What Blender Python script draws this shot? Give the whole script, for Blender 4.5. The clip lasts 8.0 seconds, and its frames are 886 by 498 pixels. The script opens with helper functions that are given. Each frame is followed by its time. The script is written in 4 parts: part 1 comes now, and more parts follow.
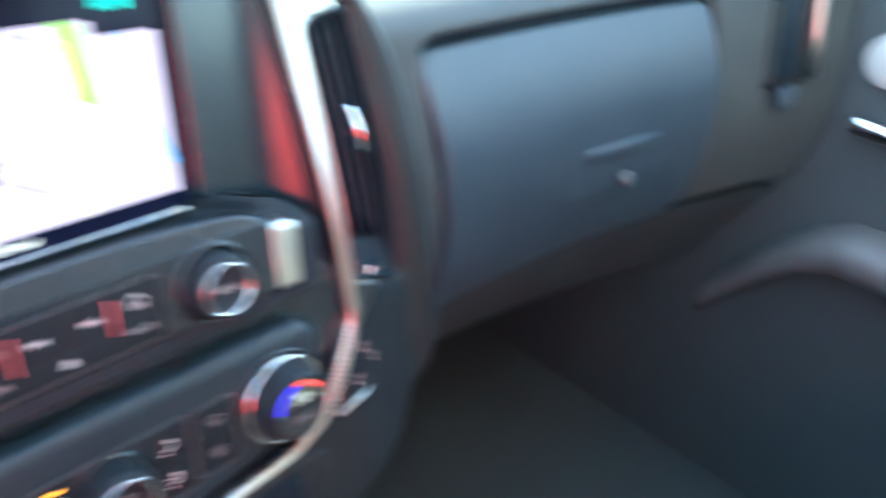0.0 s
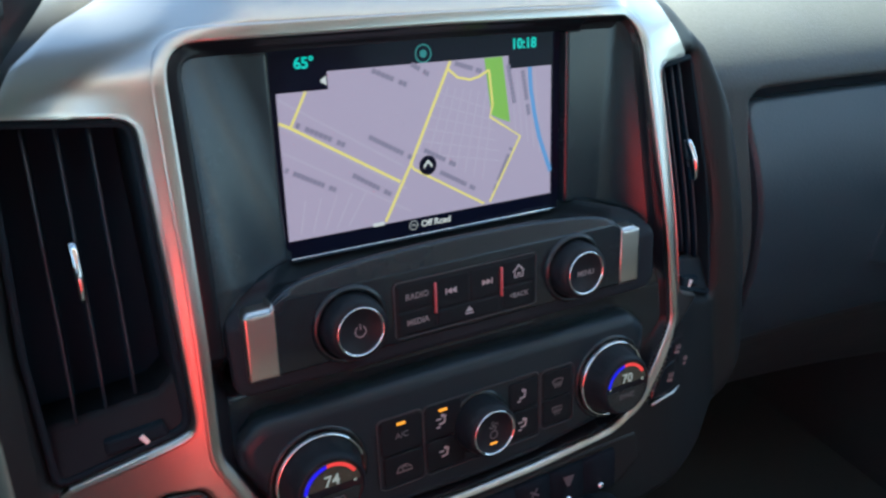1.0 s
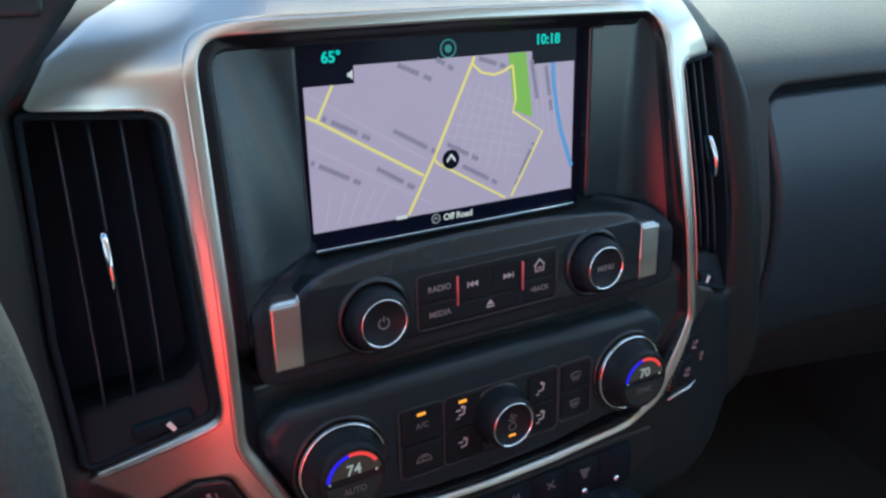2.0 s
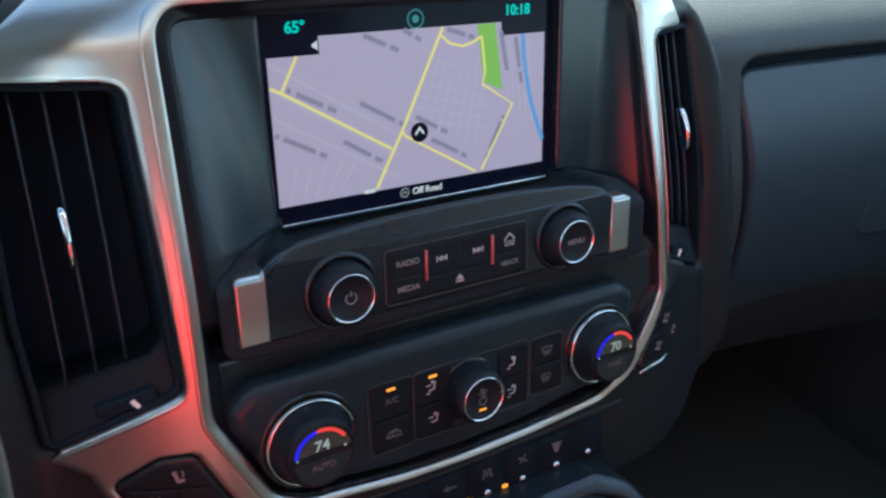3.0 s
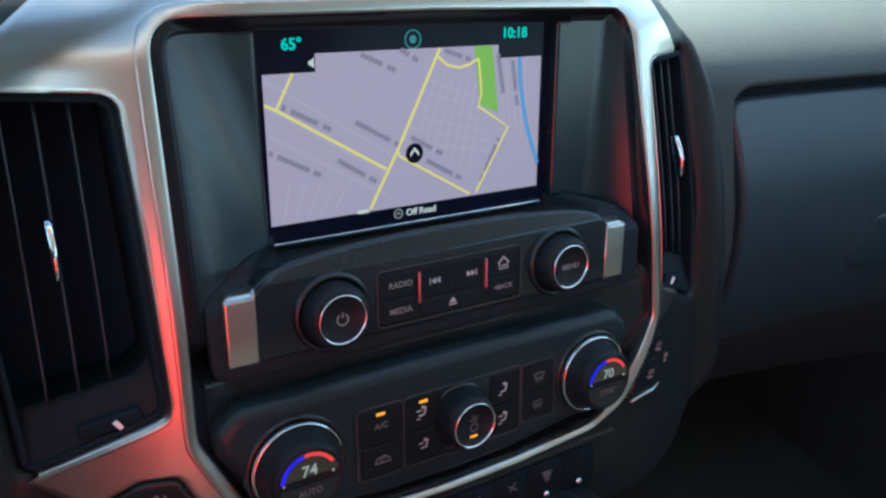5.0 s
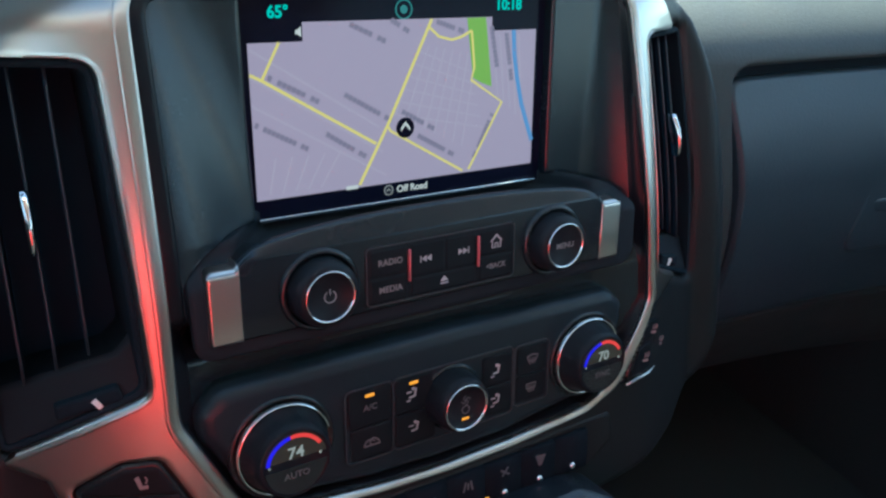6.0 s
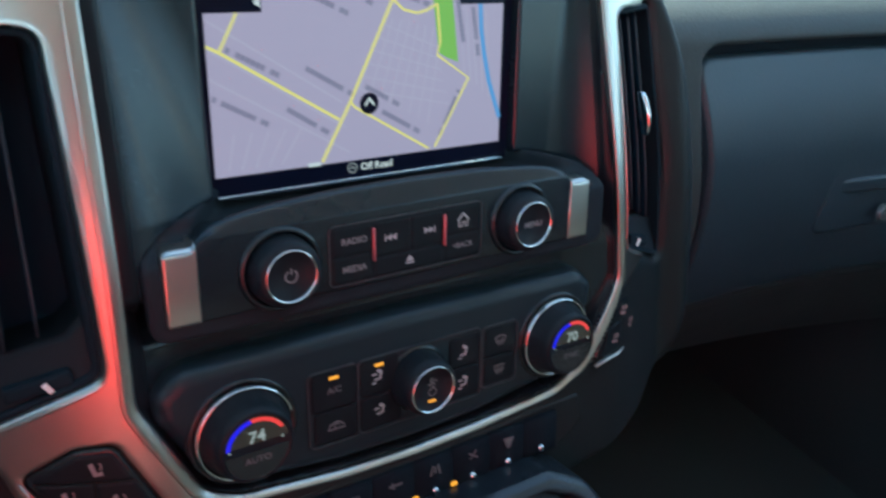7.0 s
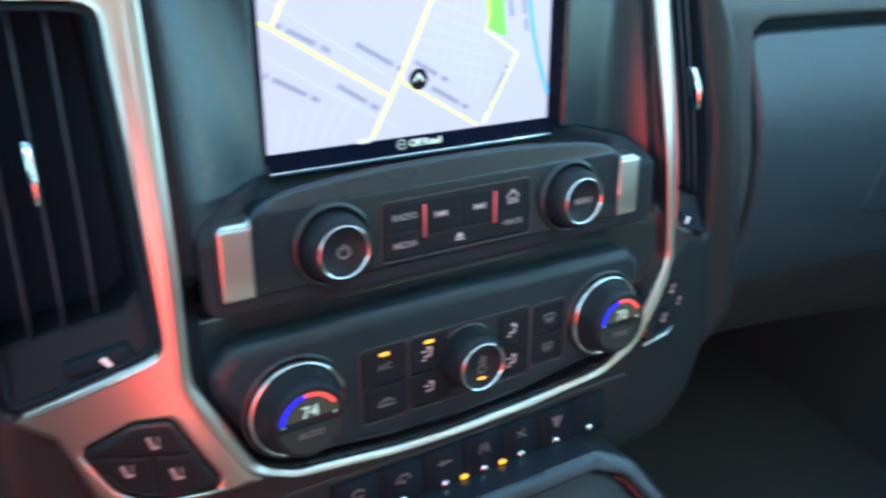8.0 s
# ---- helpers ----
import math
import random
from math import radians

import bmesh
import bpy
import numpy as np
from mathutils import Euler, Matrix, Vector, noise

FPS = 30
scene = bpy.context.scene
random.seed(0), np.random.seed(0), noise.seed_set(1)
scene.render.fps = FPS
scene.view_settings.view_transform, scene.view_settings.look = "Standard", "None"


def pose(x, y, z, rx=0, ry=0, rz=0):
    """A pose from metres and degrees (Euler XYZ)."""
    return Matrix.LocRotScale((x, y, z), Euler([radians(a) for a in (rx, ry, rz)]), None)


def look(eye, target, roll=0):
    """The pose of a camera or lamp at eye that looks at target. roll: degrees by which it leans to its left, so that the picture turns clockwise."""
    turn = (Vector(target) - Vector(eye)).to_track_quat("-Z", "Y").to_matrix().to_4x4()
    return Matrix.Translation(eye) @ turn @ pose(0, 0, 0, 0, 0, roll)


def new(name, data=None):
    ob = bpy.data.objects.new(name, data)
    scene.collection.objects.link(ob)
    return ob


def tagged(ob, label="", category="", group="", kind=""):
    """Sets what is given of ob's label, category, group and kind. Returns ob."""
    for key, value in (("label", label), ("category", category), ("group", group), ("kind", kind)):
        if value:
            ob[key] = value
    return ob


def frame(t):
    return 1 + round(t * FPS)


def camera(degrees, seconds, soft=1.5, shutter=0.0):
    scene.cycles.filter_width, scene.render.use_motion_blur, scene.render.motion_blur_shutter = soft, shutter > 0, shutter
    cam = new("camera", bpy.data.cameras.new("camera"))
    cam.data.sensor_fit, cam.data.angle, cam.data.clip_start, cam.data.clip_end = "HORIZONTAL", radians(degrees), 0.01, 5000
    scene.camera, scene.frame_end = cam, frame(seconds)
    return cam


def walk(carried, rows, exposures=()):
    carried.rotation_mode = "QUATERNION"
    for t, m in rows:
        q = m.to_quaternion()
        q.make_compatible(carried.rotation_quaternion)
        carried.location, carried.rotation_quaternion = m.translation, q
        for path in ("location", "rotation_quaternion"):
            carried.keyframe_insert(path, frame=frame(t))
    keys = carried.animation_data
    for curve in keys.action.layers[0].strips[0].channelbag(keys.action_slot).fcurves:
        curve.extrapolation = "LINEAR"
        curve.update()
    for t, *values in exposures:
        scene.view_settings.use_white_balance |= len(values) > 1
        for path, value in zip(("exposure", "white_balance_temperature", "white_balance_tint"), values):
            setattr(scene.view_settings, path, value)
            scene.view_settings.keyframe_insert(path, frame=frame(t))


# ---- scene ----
cam = camera(56.3, 8.0, soft=2.4, shutter=0.8)
# S: the centre stack's own upright frame (x right, y ahead, z up, origin at the screen's lower edge), leaning back in the cab
S = pose(0, 0, 1.25, -14, 0, 0)
PATH = [
    (0, (-0.1272, -0.3602, 0.1407), (0.5672, 0.2441, -0.2499), -1.75),
    (0.2, (-0.1595, -0.3743, 0.1441), (0.4702, 0.3165, -0.2111), -2.43),
    (0.5, (-0.1881, -0.3827, 0.1395), (0.3738, 0.3746, -0.1932), -2.86),
    (1, (-0.2326, -0.4014, 0.1362), (0.2542, 0.4178, -0.1671), -1.89),
    (2.5, (-0.2408, -0.4010, 0.1405), (0.2331, 0.4165, -0.1867), -1.15),
    (3, (-0.2327, -0.4014, 0.1364), (0.2562, 0.4016, -0.2045), -1.24),
    (3.5, (-0.2294, -0.4003, 0.1391), (0.2677, 0.4025, -0.1899), -1.22),
    (4, (-0.2357, -0.3979, 0.1323), (0.2595, 0.4120, -0.1823), -1.02),
    (4.5, (-0.2367, -0.3963, 0.1340), (0.2665, 0.4107, -0.1749), -0.31),
    (6, (-0.2276, -0.3878, 0.1201), (0.2866, 0.4086, -0.1983), 0.42),
    (6.5, (-0.2336, -0.3838, 0.1177), (0.2757, 0.4132, -0.2073), 0.39),
    (7, (-0.2202, -0.3830, 0.1127), (0.3192, 0.3906, -0.2198), 0.90),
    (7.5, (-0.2134, -0.3760, 0.1072), (0.3325, 0.3835, -0.2465), 0.92),
    (8, (-0.2281, -0.3774, 0.1069), (0.2767, 0.4127, -0.2410), -0.02),
]
EXPOSURES = [(0.0, 4.28, 5950, -9), (0.2, 3.45, 6000, -9), (0.5, 2.88, 6000, -10), (0.9, 2.32, 6100, -6), (2.5, 2.3, 5950, -7), (4.5, 2.28, 5900, -9), (6.0, 2.15, 5850, -11), (7.0, 2.3, 5750, -14), (7.5, 2.98, 5620, -20), (8.0, 3.45, 5500, -26)]
GLOW = 0.195
walk(cam, [(t, S @ look(eye, target, roll)) for t, eye, target, roll in PATH], EXPOSURES)

# ---- light ----
world = bpy.data.worlds.new("world")
scene.world = world
world.use_nodes = True
wn = world.node_tree
sky = wn.nodes.new("ShaderNodeTexSky")
sky.sky_type, sky.sun_disc = "NISHITA", False
sky.sun_elevation, sky.sun_rotation = radians(38), radians(20)
wn.nodes["Background"].inputs["Strength"].default_value = 0.13
wn.links.new(sky.outputs[0], wn.nodes["Background"].inputs[0])
sun = new("sun", bpy.data.lights.new("sun", "SUN"))
sun.data.energy, sun.data.angle, sun.data.color = 4.0, radians(0.5), (1.0, 0.91, 0.76)
sun.matrix_world = look((1.2, 3.3, 2.75), (0, 0, 0))

# ---- materials ----


def material(name, base, rough=0.5, metal=0.0, grain=0.0, scale=900.0, stretch=(1, 1, 1), vary=0.12, emit=0.0, coat=0.0, wear=0.15):
    """A surface with fine relief (grain), a broad stain (vary) and uneven gloss (wear)."""
    m = bpy.data.materials.new(name)
    m.use_nodes = True
    n, l = m.node_tree.nodes, m.node_tree.links
    b = n["Principled BSDF"]
    b.inputs["Base Color"].default_value = (*base, 1)
    b.inputs["Roughness"].default_value = rough
    b.inputs["Metallic"].default_value = metal
    b.inputs["Coat Weight"].default_value = coat
    if emit:
        b.inputs["Emission Color"].default_value = (*base, 1)
        b.inputs["Emission Strength"].default_value = emit * GLOW
        b.inputs["Base Color"].default_value = (0.01, 0.01, 0.01, 1)
        return m
    co = n.new("ShaderNodeTexCoord")
    mp = n.new("ShaderNodeMapping")
    mp.inputs["Scale"].default_value = stretch
    l.new(co.outputs["Object"], mp.inputs[0])
    fine = n.new("ShaderNodeTexNoise")
    fine.inputs["Scale"].default_value, fine.inputs["Detail"].default_value = scale, 3
    l.new(mp.outputs[0], fine.inputs["Vector"])
    broad = n.new("ShaderNodeTexNoise")
    broad.inputs["Scale"].default_value, broad.inputs["Detail"].default_value = 14, 5
    l.new(co.outputs["Object"], broad.inputs["Vector"])
    mix = n.new("ShaderNodeMix")
    mix.data_type = "RGBA"
    mix.inputs[6].default_value = (*[c * (1 - vary) for c in base], 1)
    mix.inputs[7].default_value = (*[min(1, c * (1 + vary)) for c in base], 1)
    l.new(broad.outputs[0], mix.inputs[0])
    l.new(mix.outputs[2], b.inputs["Base Color"])
    add = n.new("ShaderNodeMath")
    add.operation = "ADD"
    l.new(fine.outputs[0], add.inputs[0])
    l.new(broad.outputs[0], add.inputs[1])
    rng = n.new("ShaderNodeMapRange")
    rng.inputs["From Min"].default_value, rng.inputs["From Max"].default_value = 0.6, 1.4
    rng.inputs["To Min"].default_value, rng.inputs["To Max"].default_value = rough * (1 - wear), rough * (1 + wear)
    l.new(add.outputs[0], rng.inputs[0])
    l.new(rng.outputs[0], b.inputs["Roughness"])
    if grain:
        bump = n.new("ShaderNodeBump")
        bump.inputs["Strength"].default_value, bump.inputs["Distance"].default_value = grain, 0.0006
        l.new(fine.outputs[0], bump.inputs["Height"])
        l.new(bump.outputs[0], b.inputs["Normal"])
    return m


SILVER = material("brushed aluminium trim", (0.49, 0.466, 0.437), 0.295, 1.0, 0.0, 400, (0.25, 1, 6), 0.04, wear=0.07, coat=0.5)
SILVER.node_tree.nodes["Principled BSDF"].inputs["Coat Roughness"].default_value = 0.06
CAP = material("satin silver end cap", (0.58, 0.56, 0.52), 0.30, 1.0, 0.0, 500, (0.5, 1, 2), 0.05, wear=0.05)
CHROME = material("polished chrome", (0.88, 0.88, 0.89), 0.05, 1.0, 0, 300)
PLASTIC = material("soft black plastic", (0.0095, 0.0175, 0.024), 0.36, 0, 0.10, 1400)
PLASTIC.node_tree.nodes["Principled BSDF"].inputs["Specular IOR Level"].default_value = 0.36
GLOSSY = material("satin black plastic", (0.010, 0.013, 0.016), 0.26, 0, 0.04, 1400)
PANEL = material("dark slate side panel", (0.007, 0.013, 0.018), 0.25, 0, 0.05, 1200)
PANEL.node_tree.nodes["Principled BSDF"].inputs["Specular IOR Level"].default_value = 0.5
STRIP = material("smoky graphite fascia", (0.010, 0.015, 0.020), 0.24, 0.1, 0.06, 1000)
BUTTON = material("rubberised button", (0.010, 0.014, 0.017), 0.45, 0, 0.06, 1600)
BUTTON.node_tree.nodes["Principled BSDF"].inputs["Specular IOR Level"].default_value = 0.1
# duct and fin sides, coloured near black for the shade inside the vent
DEEP = material("blue-black duct", (0.009, 0.028, 0.046), 0.85, 0, 0.0)
DEEP.node_tree.nodes["Principled BSDF"].inputs["Specular IOR Level"].default_value = 0.04
VOID = material("blue-black recess", (0.011, 0.019, 0.026), 0.8, 0, 0.0)
VOID.node_tree.nodes["Principled BSDF"].inputs["Specular IOR Level"].default_value = 0.06
PAD = material("grained dashboard vinyl", (0.036, 0.044, 0.046), 0.62, 0, 0.5, 420, vary=0.18)
PAD.node_tree.nodes["Principled BSDF"].inputs["Specular IOR Level"].default_value = 0.35
DOORSKIN = material("slate blue grained vinyl", (0.026, 0.043, 0.058), 0.44, 0, 0.45, 420, vary=0.18)
LEATHER = material("steering wheel leather", (0.013, 0.018, 0.020), 0.5, 0, 0.4, 500)
CARPET = material("black floor carpet", (0.026, 0.037, 0.041), 0.95, 0, 0.8, 500, vary=0.3)
DOORPANEL = material("dark door vinyl", (0.024, 0.034, 0.039), 0.7, 0, 0.4, 450, vary=0.2)
# red of the unseen backrest, there to be mirrored in bezel and panels
REDCLOTH = material("red seat cloth", (0.78, 0.035, 0.04), 0.8, 0, 0.4, 700)
GREYCLOTH = material("grey seat cloth", (0.028, 0.031, 0.034), 0.85, 0, 0.5, 700, vary=0.25)
HEADLINER = material("light headliner cloth", (0.78, 0.77, 0.75), 0.9, 0, 0.4, 600)
KEYLOCK = material("grey key lock", (0.10, 0.105, 0.11), 0.4, 0.3)
KNOB = material("matt black knob rubber", (0.011, 0.014, 0.018), 0.45, 0, 0.06, 1600)
KNOB.node_tree.nodes["Principled BSDF"].inputs["Specular IOR Level"].default_value = 0.16
INK = material("pale printed marking", (0.42, 0.42, 0.43), 0.5)
DIMINK = material("faint printed marking", (0.13, 0.13, 0.135), 0.5)
REDLINE = material("red accent line", (0.70, 0.16, 0.18), 0.35, 0.6)
PAINT = material("truck body paint", (0.10, 0.012, 0.014), 0.25, 0, 0, coat=1.0)
ASPHALT = material("pale dusty ground", (0.42, 0.39, 0.34), 0.9, 0, 0.6, 30, vary=0.2)
# lighter colour that paints the light caught on the fins' front edges
LITEDGE = material("grey fin edge", (0.026, 0.032, 0.040), 0.40)
# near-black colour for the shade in the well round the radio strip
WELLSHADE = material("matt black well", (0.013, 0.019, 0.025), 0.6, 0, 0.0)
WELLSHADE.node_tree.nodes["Principled BSDF"].inputs["Specular IOR Level"].default_value = 0.14
GAP = material("matt black gap", (0.009, 0.014, 0.020), 0.85, 0, 0.0)
GAP.node_tree.nodes["Principled BSDF"].inputs["Specular IOR Level"].default_value = 0.05
SHELLSKIN = material("matt black pod shell", (0.008, 0.011, 0.013), 0.5, 0, 0.08, 1400)
SHELLSKIN.node_tree.nodes["Principled BSDF"].inputs["Specular IOR Level"].default_value = 0.34
TRAYRIM = material("satin blue-black plastic", (0.012, 0.017, 0.024), 0.30, 0, 0.04, 1400)
COLUMN = material("gloss black column", (0.008, 0.008, 0.010), 0.30, 0, 0.0)
COLUMN.node_tree.nodes["Principled BSDF"].inputs["Specular IOR Level"].default_value = 0.35
LIP = material("gloss black recess lip", (0.006, 0.008, 0.011), 0.30, 0, 0.0)
LIP.node_tree.nodes["Principled BSDF"].inputs["Specular IOR Level"].default_value = 0.18
KEYEDGE = material("worn grey key edge", (0.045, 0.047, 0.052), 0.38)
DARKRED = material("dark red accent line", (0.16, 0.02, 0.025), 0.4)
GLASS = bpy.data.materials.new("window glass")
GLASS.use_nodes = True
_b = GLASS.node_tree.nodes["Principled BSDF"]
_b.inputs["Transmission Weight"].default_value, _b.inputs["Roughness"].default_value, _b.inputs["IOR"].default_value = 1.0, 0.0, 1.01
# dark glass of the added pane that dims light from behind
DIMMER = bpy.data.materials.new("dark tinted glass")
DIMMER.use_nodes = True
_b = DIMMER.node_tree.nodes["Principled BSDF"]
_b.inputs["Base Color"].default_value = (0.16, 0.18, 0.18, 1)
_b.inputs["Transmission Weight"].default_value, _b.inputs["Roughness"].default_value, _b.inputs["IOR"].default_value = 1.0, 0.0, 1.01
MAPBG = material("map ground glow", (0.40, 0.325, 0.475), emit=1.0)
MAPSTREET = material("map minor street glow", (0.437, 0.370, 0.512), emit=1.0)
MAPROAD = material("map main road glow", (0.80, 0.66, 0.20), emit=1.0)
MAPPARK = material("map park glow", (0.22, 0.45, 0.07), emit=1.0)
MAPRIVER = material("map river glow", (0.11, 0.29, 0.62), emit=1.0)
MAPINK = material("map label glow", (0.215, 0.185, 0.29), emit=1.0)
SCREENBLACK = material("screen black", (0.006, 0.007, 0.018), 0.12)
SCREENBLACK.node_tree.nodes["Principled BSDF"].inputs["Specular IOR Level"].default_value = 0.06
TEAL = material("teal screen figures", (0.03, 0.62, 0.56), emit=1.0)
SCREENWHITE = material("white screen glyph", (0.62, 0.62, 0.66), emit=1.0)
ORANGE = material("amber indicator", (1.0, 0.36, 0.03), emit=1.3)
BLUE = material("blue display arc", (0.005, 0.005, 0.9), emit=1.1)
RED = material("red display arc", (0.95, 0.05, 0.05), emit=1.0)
LCD = material("grey dial display", (0.040, 0.042, 0.030), 0.12)
FIGURE = material("grey lit figures", (0.34, 0.36, 0.36), emit=1.0)

# ---- building helpers ----


def thing(name, origin, label, category, group="", kind="", m=None):
    ob = new(name)
    ob.matrix_world = (S if m is None else m) @ Matrix.Translation(origin)
    ob["at"] = origin
    ob.empty_display_size = 0.02
    return tagged(ob, label, category, group, kind)


FLANKED = ("center_pod", "bezel", "screen_surround", "air_vent")


def lean_flank(mesh):
    """The pod's passenger flank runs outwards towards its foot."""
    for v in mesh.vertices:
        w = min(1, max(0, (v.co.x - 0.120) / 0.030))
        if v.co.x < 0.4:
            v.co.x -= 0.095 * (v.co.z - 0.010) * w * w * (3 - 2 * w)


def part(name, mesh, mat, parent, label="", smooth=True, at=None):
    """Links a mesh given in the stack's frame (or a bmesh) under a thing or a part. at: the part's own origin."""
    if isinstance(mesh, bmesh.types.BMesh):
        bm, mesh = mesh, bpy.data.meshes.new(name)
        bm.to_mesh(mesh)
        bm.free()
    top = parent
    while top.parent:
        top = top.parent
    if top.name.split(".")[0] in FLANKED:
        lean_flank(mesh)
    o = Vector(top["at"])
    mesh.transform(Matrix.Translation(-o))
    if smooth:
        for p in mesh.polygons:
            p.use_smooth = True
    mesh.materials.append(mat)
    ob = new(name, mesh)
    ob.parent = parent
    return tagged(ob, label)


def rounded(pts, r, n=6):
    """A polygon's points with its corners rounded by r (one number, or one for each corner)."""
    out, k = [], len(pts)
    rs = r if isinstance(r, (list, tuple)) else [r] * k
    for i in range(k):
        p, a, b = Vector(pts[i]), Vector(pts[i - 1]), Vector(pts[(i + 1) % k])
        u, v = (a - p).normalized(), (b - p).normalized()
        c = max(-0.999, min(0.999, u.dot(v)))
        half = math.acos(c) / 2
        d = min(rs[i] / math.tan(half), 0.49 * (a - p).length, 0.49 * (b - p).length)
        s, e = p + u * d, p + v * d
        for j in range(n + 1):
            f = j / n
            out.append(tuple((1 - f) ** 2 * s + 2 * f * (1 - f) * p + f * f * e))
    return out


def sd(poly, X, Z):
    """Signed distance to a closed polygon, below 0 inside."""
    P = np.array(poly)
    d = np.full(X.shape, 1e9)
    inside = np.zeros(X.shape, bool)
    for (ax, az), (bx, bz) in zip(P, np.roll(P, -1, 0)):
        ex, ez = bx - ax, bz - az
        L = ex * ex + ez * ez
        if L < 1e-16:
            continue
        t = np.clip(((X - ax) * ex + (Z - az) * ez) / L, 0, 1)
        d = np.minimum(d, np.hypot(X - ax - t * ex, Z - az - t * ez))
        hit = ((az > Z) != (bz > Z)) & (X < (bx - ax) * (Z - az) / (bz - az if bz != az else 1e-12) + ax)
        inside ^= hit
    return np.where(inside, -d, d)


def plate(field, box, step, height, r=0.0015, depth=0.008, edge_field=None):
    """A moulded plate: the region field(X, Z) < 0, its face at y = height(X, Z), edges rounded by r, with side walls going depth back."""
    x0, x1, z0, z1 = box
    xs, zs = np.arange(x0, x1 + step, step), np.arange(z0, z1 + step, step)
    X, Z = np.meshgrid(xs, zs)
    mid = field(X[:-1, :-1] + step / 2, Z[:-1, :-1] + step / 2) < 0
    use, out = np.zeros(X.shape, int), np.zeros(X.shape, int)
    for a, b in ((0, 0), (0, 1), (1, 0), (1, 1)):
        s = (slice(a, a + mid.shape[0]), slice(b, b + mid.shape[1]))
        use[s] += mid
        out[s] += 1
    edge = (use > 0) & (use < 4)
    xe, ze, h = X[edge], Z[edge], step * 0.05
    for _ in range(3):
        d = field(xe, ze)
        gx, gz = (field(xe + h, ze) - d) / h, (field(xe, ze + h) - d) / h
        g = np.maximum(gx * gx + gz * gz, 0.2)
        xe, ze = xe - d * gx / g, ze - d * gz / g
    X[edge], Z[edge] = xe, ze
    t = np.clip(1 + (edge_field or field)(X, Z) / r, 0, 1)
    Y = height(X, Z) + r * (1 - np.sqrt(np.maximum(0, 1 - t * t)))
    idx = np.full(X.shape, -1)
    idx[use > 0] = np.arange((use > 0).sum())
    verts = np.stack([X[use > 0], Y[use > 0], Z[use > 0]], 1).tolist()
    faces = []
    ii, jj = np.nonzero(mid)
    for i, j in zip(ii, jj):
        faces.append((idx[i, j], idx[i, j + 1], idx[i + 1, j + 1], idx[i + 1, j]))
    M = np.pad(mid, 1)
    rim = {}

    def wall(v):
        if v not in rim:
            rim[v] = len(verts)
            verts.append(list(verts[v]))
            verts.append([verts[v][0], verts[v][1] + depth, verts[v][2]])
        return rim[v]

    for i, j in zip(ii, jj):
        a, b, c, d = idx[i, j], idx[i, j + 1], idx[i + 1, j + 1], idx[i + 1, j]
        for free, p, q in ((not M[i, j + 1], a, b), (not M[i + 1, j + 2], b, c), (not M[i + 2, j + 1], c, d), (not M[i + 1, j], d, a)):
            if free:
                faces.append((wall(q), wall(p), wall(p) + 1, wall(q) + 1))
    me = bpy.data.meshes.new("plate")
    me.from_pydata(verts, [], [tuple(int(k) for k in f) for f in faces])
    return me


def prism(poly, y, thick=0.0006, lift=None):
    """A flat raised shape: polygon in x, z, its face at y (or lift(x, z)), thick deep."""
    bm = bmesh.new()
    f = lift or (lambda x, z: y)
    face = [bm.verts.new((x, f(x, z), z)) for x, z in poly]
    back = [bm.verts.new((x, f(x, z) + thick, z)) for x, z in poly]
    k = len(poly)
    area = sum(poly[i - 1][0] * poly[i][1] - poly[i][0] * poly[i - 1][1] for i in range(k))
    if area < 0:
        face, back = face[::-1], back[::-1]
    bm.faces.new(face)
    bm.faces.new(back[::-1])
    for i in range(k):
        bm.faces.new((face[i - 1], back[i - 1], back[i], face[i]))
    bmesh.ops.triangulate(bm, faces=[fc for fc in bm.faces if len(fc.verts) > 4], ngon_method="EAR_CLIP")
    return bm


def ribbon(pts, w, y, thick=0.0003):
    """A band of width w along points in x, z."""
    P = [Vector(p) for p in pts]
    left, right = [], []
    for i, p in enumerate(P):
        d = (P[min(i + 1, len(P) - 1)] - P[max(i - 1, 0)]).normalized()
        n = Vector((-d.y, d.x)) * w / 2
        left.append(tuple(p + n))
        right.append(tuple(p - n))
    bm = bmesh.new()
    a = [bm.verts.new((x, y, z)) for x, z in left]
    b = [bm.verts.new((x, y, z)) for x, z in right]
    a2 = [bm.verts.new((x, y + thick, z)) for x, z in left]
    b2 = [bm.verts.new((x, y + thick, z)) for x, z in right]
    for i in range(len(a) - 1):
        bm.faces.new((b[i], b[i + 1], a[i + 1], a[i]))
        bm.faces.new((a[i], a[i + 1], a2[i + 1], a2[i]))
        bm.faces.new((b[i + 1], b[i], b2[i], b2[i + 1]))
    bm.faces.new((a[0], a2[0], b2[0], b[0]))
    bm.faces.new((b[-1], b2[-1], a2[-1], a[-1]))
    return bm


def merge(*bms):
    """Several small marks of one kind as one bmesh."""
    base = bms[0]
    for other in bms[1:]:
        me = bpy.data.meshes.new("tmp")
        other.to_mesh(me)
        other.free()
        base.from_mesh(me)
        bpy.data.meshes.remove(me)
    return base


def arc(cx, cz, r, a0, a1, n=16):
    return [(cx + r * math.cos(radians(a0 + (a1 - a0) * i / n)), cz + r * math.sin(radians(a0 + (a1 - a0) * i / n))) for i in range(n + 1)]


def circle(cx, cz, r, n=32):
    return arc(cx, cz, r, 0, 360 - 360 / n, n - 1)


